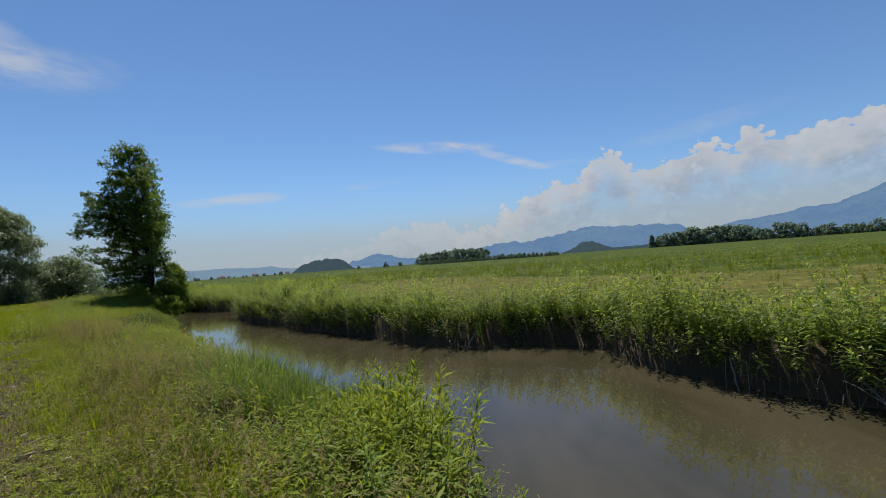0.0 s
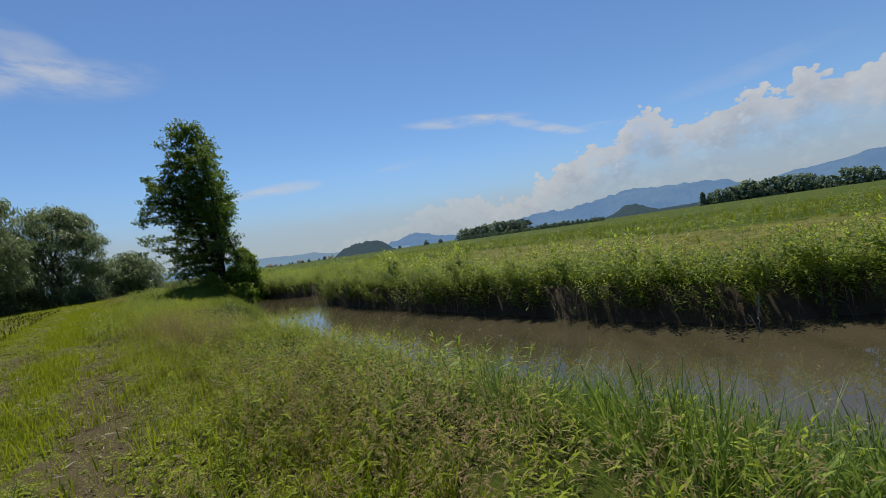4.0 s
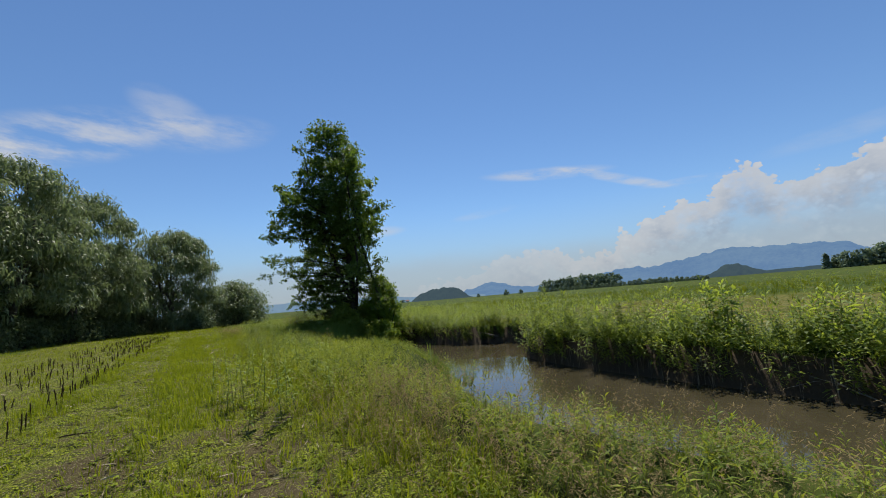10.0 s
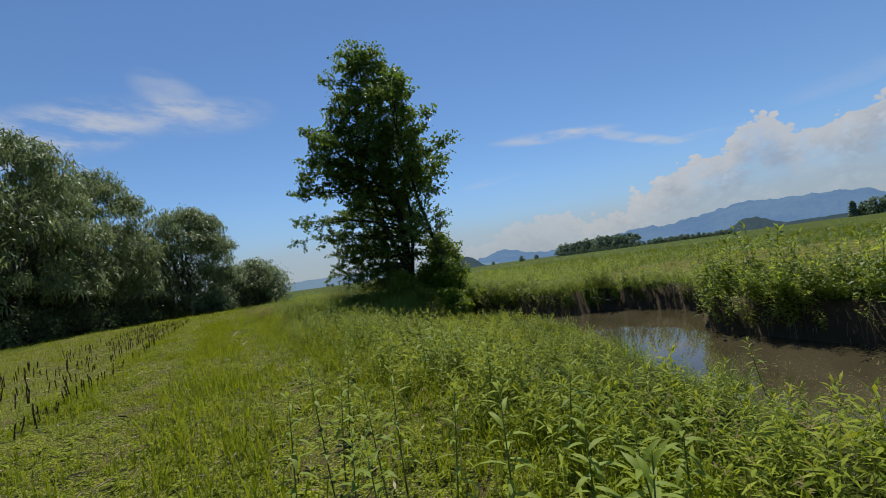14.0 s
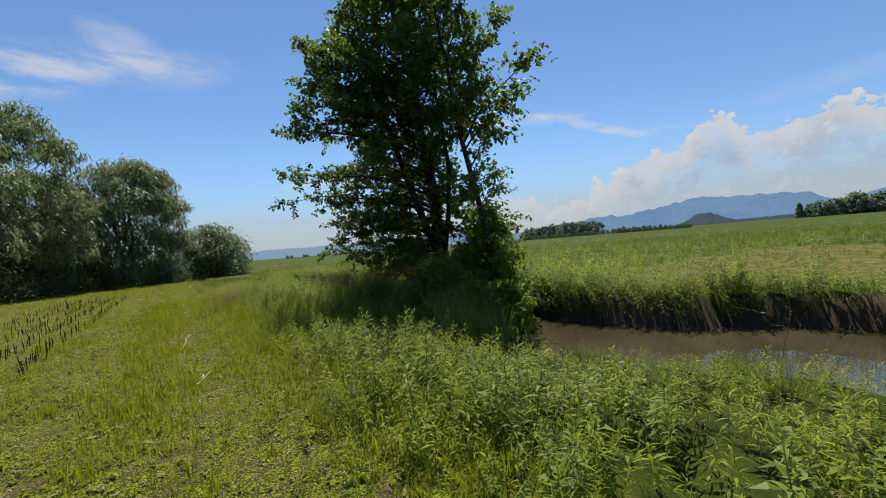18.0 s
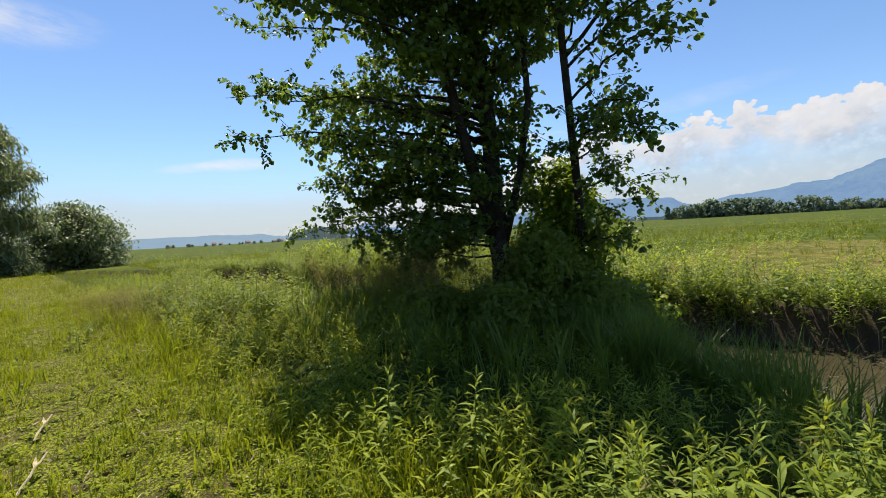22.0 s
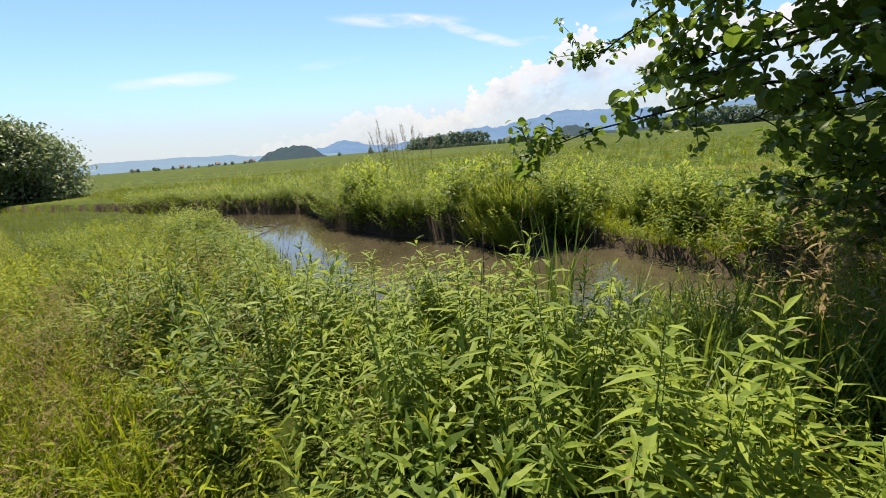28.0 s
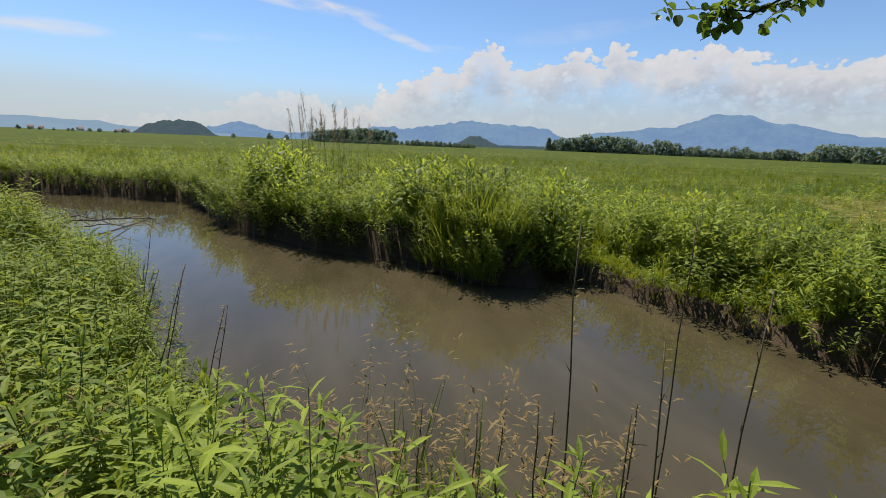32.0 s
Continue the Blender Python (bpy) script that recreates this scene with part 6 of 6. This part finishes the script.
def bank_bush(s, l, height, radius, leaf, seed, label, templates, count=36, name="bank_bush", category="bush", group="bushes along the far bank"):
    """A domed clump of weeds of its own, tallest in the middle and leaning out at its rim."""
    local = np.random.default_rng(seed)
    a, q = local.uniform(0, 2 * np.pi, count), np.sqrt(local.uniform(0, 1, count))
    ss, ll = s + np.cos(a) * q * radius * 0.62, l + np.sin(a) * q * radius * 0.62
    p = on_ground(ss, ll)
    p[:, 2] = np.maximum(p[:, 2], WATER_Z + 0.1)
    lean = (np.outer(np.cos(a), AHEAD) + np.outer(np.sin(a), ASIDE)).T * (0.75 * q * radius / height)
    size = height * np.sqrt(np.maximum(0.12, 1 - 0.8 * q * q)) * local.uniform(0.8, 1.1, count)
    bush = tagged(new(name), label, category, group)
    foot = np.array([*at(s, l), float(ground_z(s, l))])
    bush.location = foot
    v, tri, idx = scattered(templates, p - foot, size, 0.08, 0.0, lean)
    for piece, k, mat in (("foliage", 0, leaf), ("branchwork", 1, STEM)):
        mine = tri[idx == k]
        if len(mine):
            used, back = np.unique(mine, return_inverse=True)
            part(piece, (v[used], back.reshape(-1, 3), np.zeros(len(mine))), [mat], bush)


def bank_bushes():
    """Bushy clumps that stand side by side along the far bank."""
    local = np.random.default_rng(310)
    looks = ((BANKLEAF, "rounded bushy clump of bright green weeds on the bank"), (DARKBANK, "rounded bushy clump of dark green weeds on the bank"), (TALLWEED, "rounded bushy clump of fresh yellow-green weeds"))
    s, k = -6.0, 0
    while s < 66:
        ledge = 46.3 < s < 50.6
        gap = 31.5 < s < 35.2
        leaf, label = looks[local.choice(3, p=(0.55, 0.2, 0.25) if s < 44 else (0.4, 0.15, 0.45))]
        deep = local.uniform(1.2, 1.8) if ledge else local.uniform(0.55, 1.15)
        high = (local.uniform(0.85, 1.25) if s < 44 or s > 60 else local.choice([1.0, 1.3, 1.55, 1.75]) * (0.75 if s < 51 else 1)) * (0.45 if gap else 1)
        if 17 < s < 30:
            high *= 1.2
        bank_bush(s, float(far_line(s)) + deep, high, local.uniform(0.55, 0.95) if s < 44 else local.uniform(0.7, 1.05), leaf, 320 + k, label, FINE if s < 40 else BUSHY, 36 if s < 44 else 56)
        if 44 < s < 62:
            leaf, label = looks[local.choice(3, p=(0.5, 0.2, 0.3))]
            bank_bush(s + 0.4, float(far_line(s)) + deep + local.uniform(1.2, 2.4), high * 1.0, local.uniform(0.7, 1.1), leaf, 520 + k, label, BUSHY, 44)
        s += local.uniform(0.7, 1.5) if s < 44 else local.uniform(1.1, 1.9)
        k += 1
    for s, h in ((51.6, 1.3), (52.1, 1.5), (52.6, 1.45), (53.1, 1.25)):
        bank_bush(s, float(far_line(s)) + 0.45, h, 0.85, TALLWEED, 700 + int(s * 10), "arching clump of long green grass hanging over the bank", BLADES, 80)


BUSHY = [weed_plant(1.0, 22, 530 + k, 0.21, 0.25, True) for k in range(5)]
BLADES = [grass_tuft(1.0, 10, 540 + k, 0.05, 0.016) for k in range(4)]


def water_point(s, l, up=0.0):
    return (*at(s, l), WATER_Z + up)


def far_house(az, far, wide, seed):
    """A small house of the village on the horizon."""
    local = np.random.default_rng(seed)
    house = tagged(new("far_house"), "small pale house with a red roof on the horizon", "house", "houses on the horizon")
    deep, high, roof = wide * 0.75, wide * 0.45, wide * 0.35
    bm = bmesh.new()
    bmesh.ops.create_cube(bm, size=1, matrix=Matrix.Translation((0, 0, high / 2)) @ Matrix.Diagonal((wide, deep, high, 1)))
    me = bpy.data.meshes.new("walls")
    bm.to_mesh(me)
    bm.free()
    me.materials.append(PLASTER)
    new("walls", me).parent = house
    w, d = wide * 0.56, deep * 0.56
    v = np.array([(-w, -d, high), (w, -d, high), (w, d, high), (-w, d, high), (-w, 0, high + roof), (w, 0, high + roof)])
    t = np.array([(0, 1, 5), (0, 5, 4), (2, 3, 4), (2, 4, 5), (0, 4, 3), (1, 2, 5), (0, 2, 1), (0, 3, 2)])
    part("roof", (v, t, np.zeros(len(t))), [ROOF], house)
    for k in range(3):
        x = (k - 1) * wide * 0.28
        q = np.array([(x - wide * 0.05, -deep / 2 - 0.05, high * 0.35), (x + wide * 0.05, -deep / 2 - 0.05, high * 0.35), (x + wide * 0.05, -deep / 2 - 0.05, high * 0.75), (x - wide * 0.05, -deep / 2 - 0.05, high * 0.75)])
        part("window", (q, np.array([(0, 1, 2), (0, 2, 3)]), np.zeros(2)), [PANE], house)
    r = radians(az)
    house.matrix_basis = pose(math.sin(r) * far - 14, math.cos(r) * far + 14, -0.6, 0, 0, -az + local.uniform(-30, 30))


PLASTER = plain_material("pale_plaster", (0.55, 0.53, 0.48), (0.72, 0.70, 0.66), 0.4, 0.9)
ROOF = plain_material("red_roof", (0.24, 0.13, 0.10), (0.34, 0.20, 0.16), 0.5, 0.85)
PANE = plain_material("dark_pane", (0.03, 0.035, 0.04), (0.05, 0.055, 0.06), 0.5, 0.2)

stubble_rows()
bank_bushes()
REED_SPOTS = ((5.6, 2.7), (6.0, 2.4), (6.5, 2.8), (6.4, 3.5), (7.0, 3.1), (7.5, 2.7), (7.6, 3.5), (8.2, 3.4), (5.9, 3.8), (7.1, 2.2), (5.5, 3.1), (5.2, 3.4), (6.1, 3.3), (6.9, 4.0), (4.6, 3.0), (8.6, 3.3), (8.0, 2.9), (9.3, 3.6), (8.9, 2.6), (9.9, 3.4), (11.5, 4.2), (31.6, 4.6), (32.4, 5.2), (33.2, 5.0), (30.6, 5.4), (34.4, 5.6), (37.2, 4.0), (38.0, 4.8), (37.6, 4.6), (37.9, 5.5), (38.6, 6.2), (38.3, 5.2), (37.0, 4.6), (38.5, 4.4), (44.8, 4.6), (45.6, 5.0), (44.2, 5.4), (46.2, 4.9), (45.2, 3.9), (44.6, 6.0), (45.8, 5.8), (39.0, 5.2), (39.2, 6.0), (39.6, 5.4), (38.8, 4.6), (39.8, 6.7), (40.4, 6.0), (30.4, 5.7), (31.2, 6.1), (32.0, 6.2), (32.9, 6.2), (33.7, 6.3), (34.5, 6.3), (35.3, 6.3), (36.1, 6.3), (33.1, 5.6), (35.0, 5.7), (28.6, 5.3), (26.8, 4.9))
for k, (s, l) in enumerate(REED_SPOTS):
    bank_bush(s, l, 0.82 if s < 20 else 0.7 if s < 30 else 0.45 if s < 36.6 else 1.0, 0.7 if s < 10 else 0.55, REED, 800 + k, "arching clump of long reed grass on the near bank", BLADES, 36 if s < 10 else 28, "reed_clump", "reeds", "reed clumps on the near bank")
tall_weeds()
straw_stalk("straw_stalk", 42.2, -0.72, 0.40, 1.9, 0.30, "pale dry maize stalk lying on the track")
straw_stalk("straw_stalk", 41.0, -0.85, 0.42, 1.8, 0.35, "pale dry maize stalk lying on the track")
straw_stalk("straw_stalk", 37.3, -0.75, 0.6, 1.8, 0.2, "pale dry maize stalk lying on the track")
straw_stalk("straw_stalk", 37.0, -0.5, 0.4, 0.7, 0.05, "short pale stalk lying in the turf")
straw_stalk("straw_stalk", 20.4, -1.3, 0.35, 1.7, 0.15, "short pale stalk lying in the turf")
straw_stalk("straw_stalk", 22.6, -2.4, 0.5, 2.6, 0.05, "weathered stalk lying across the bare soil", STUBBLE)
straw_stalk("straw_stalk", 25.0, -2.8, 0.45, 0.4, 0.05, "weathered stalk lying across the bare soil", STUBBLE)
straw_stalk("straw_stalk", 30.4, -2.3, 0.5, 3.0, 0.05, "weathered stalk lying across the bare soil", STUBBLE)
iris_clump(49.6, 4.9, 1.25, 16, 150, "clump of dark green sword-shaped reeds")
iris_clump(49.3, 5.3, 1.1, 12, 151, "clump of dark green sword-shaped reeds")
iris_clump(46.8, 4.3, 1.5, 28, 156, "clump of dark green sword-shaped reeds")
iris_clump(46.4, 5.4, 1.3, 22, 157, "clump of dark green sword-shaped reeds")
iris_clump(46.7, 2.4, 1.25, 6, 152, "few wide arching reed leaves")
iris_clump(46.9, 3.6, 1.2, 6, 153, "few wide arching reed leaves")
iris_clump(36.6, 4.6, 0.7, 14, 158, "clump of dark green sword-shaped reeds")
iris_clump(37.4, 5.2, 0.7, 14, 159, "clump of dark green sword-shaped reeds")
iris_clump(31.0, 6.2, 0.9, 14, 154, "clump of dark green sword-shaped reeds")
iris_clump(12.4, 4.3, 0.8, 14, 155, "clump of dark green sword-shaped reeds")
for k, (s, l, h, a, b) in enumerate(((51.3, 4.4, 1.4, 0.22, 0.35), (51.5, 4.4, 1.3, 0.3, 0.4), (51.8, 4.3, 1.5, 0.25, 0.3), (52.4, 4.5, 1.4, 0.35, 0.45), (52.6, 4.4, 1.2, 0.3, 0.4), (48.9, 4.7, 1.35, 0.0, 0.05),
                                     (48.8, 4.8, 1.3, 0.03, 0.05), (48.5, 4.7, 1.5, -0.03, 0.08), (48.4, 4.8, 2.5, -0.02, 0.1), (47.9, 4.6, 1.7, 0.12, 0.3), (49.3, 4.7, 1.2, 0.03, 0.1), (47.97, 5.87, 2.45, 0.0, 0.06), (48.11, 4.72, 1.5, 0.02, 0.04), (48.08, 4.98, 1.55, -0.03, 0.03), (47.66, 4.81, 2.1, 0.25, 0.2), (48.54, 4.86, 1.4, 0.02, 0.0), (33.2, 8.3, 1.2, 0.4, 0.3), (54.5, 5.4, 1.5, 0.2, 0.3))):
    dead_stem(s, l, h, (a, b), 160 + k)
plume_clump(58.3, 12.6, 3.0, 15, 180)
plume_clump(57.6, 13.2, 2.8, 8, 181)
plume_clump(60.0, 13.6, 2.6, 5, 182)
fallen_branch([water_point(62, 6.2, 0.25), water_point(62.6, 7.6, 0.3), water_point(63.2, 9.2, 0.12), water_point(63.5, 10.4, -0.05)], 0.05, 190, "grey fallen branch reaching over the water", 9)
fallen_branch([water_point(61, 6.0, 0.3), water_point(61.8, 6.9, 0.5), water_point(63.0, 7.9, 0.4)], 0.04, 191, "grey fallen branch reaching over the water", 8)
fallen_branch([water_point(45.6, 7.4, 0.4), water_point(45.5, 8.0, 0.3), water_point(45.2, 8.9, 0.05)], 0.12, 192, "thick pale log at the water's edge", 2)
fallen_branch([water_point(34.6, 11.2, 0.5), water_point(35.4, 12.4, 0.25), water_point(36.0, 12.9, 0.3)], 0.03, 193, "bare dead branch hanging over the bank", 4)
fallen_branch([water_point(2.6, 9.3, 0.55), water_point(2.4, 8.9, 0.1), water_point(2.3, 8.7, -0.1)], 0.025, 194, "pale dead stub standing in the water", 1)
fallen_branch([water_point(1.0, 9.2, 0.5), water_point(0.6, 8.7, 0.2), water_point(0.2, 8.3, -0.05)], 0.03, 195, "pale dead branch dipping into the water", 4)
fallen_branch([water_point(9.2, 9.7, 0.55), water_point(9.1, 9.2, 0.2), water_point(9.0, 8.9, -0.08)], 0.025, 196, "pale dead stub standing in the water", 2)
fallen_branch([water_point(21.0, 9.3, 0.5), water_point(20.0, 8.9, 0.2), water_point(19.0, 8.6, -0.05)], 0.02, 197, "pale dead branch dipping into the water", 4)
fallen_branch([water_point(60.4, 6.2, 0.45), water_point(61.2, 7.0, 0.35), water_point(61.9, 8.1, 0.25), water_point(62.3, 8.9, 0.02)], 0.035, 198, "tangle of bare grey branches at the water", 12)
fallen_branch([water_point(63.0, 6.9, 0.4), water_point(62.4, 7.8, 0.45), water_point(61.6, 8.4, 0.15)], 0.03, 199, "tangle of bare grey branches at the water", 12)
for k, az in enumerate((-28.6, -26.1, -25.4, -22.6, -19.6, -18.9, -30.2)):
    far_house(az, 1250 + 40 * (k % 3), 8 + 2 * (k % 2), 220 + k)


def rim_weeds():
    """Tall weeds on the slope of the near bank where the walk begins; their tops stand level with the bank."""
    s, l = strewn(140, 3.1, 5.0, 1.2, 4.8, lambda s, l: (l > near_line(s) - 1.5) & (l < near_line(s) + np.interp(s, [3.1, 5.5], [-0.45, 0.05])))
    ss, ll, lean, q, which = clumps(s, l, rng.uniform(0.2, 0.4, len(s)), 7)
    p = on_ground(ss, ll)
    p[:, 2] = np.maximum(p[:, 2], WATER_Z - 0.05)
    size = (0.26 * rng.uniform(0.3, 1.5, len(s)))[which] - p[:, 2] - 0.15 * q * q
    size = np.clip(size, 0.35, 1.25) * rng.uniform(0.8, 1.08, len(ss))
    stuff("rim_weeds", scattered(TALL, p, size, 0.10, 0.0, lean * 0.6), [WEED, STEM], "tall leafy green weeds on the slope above the water", "weeds")


rim_weeds()
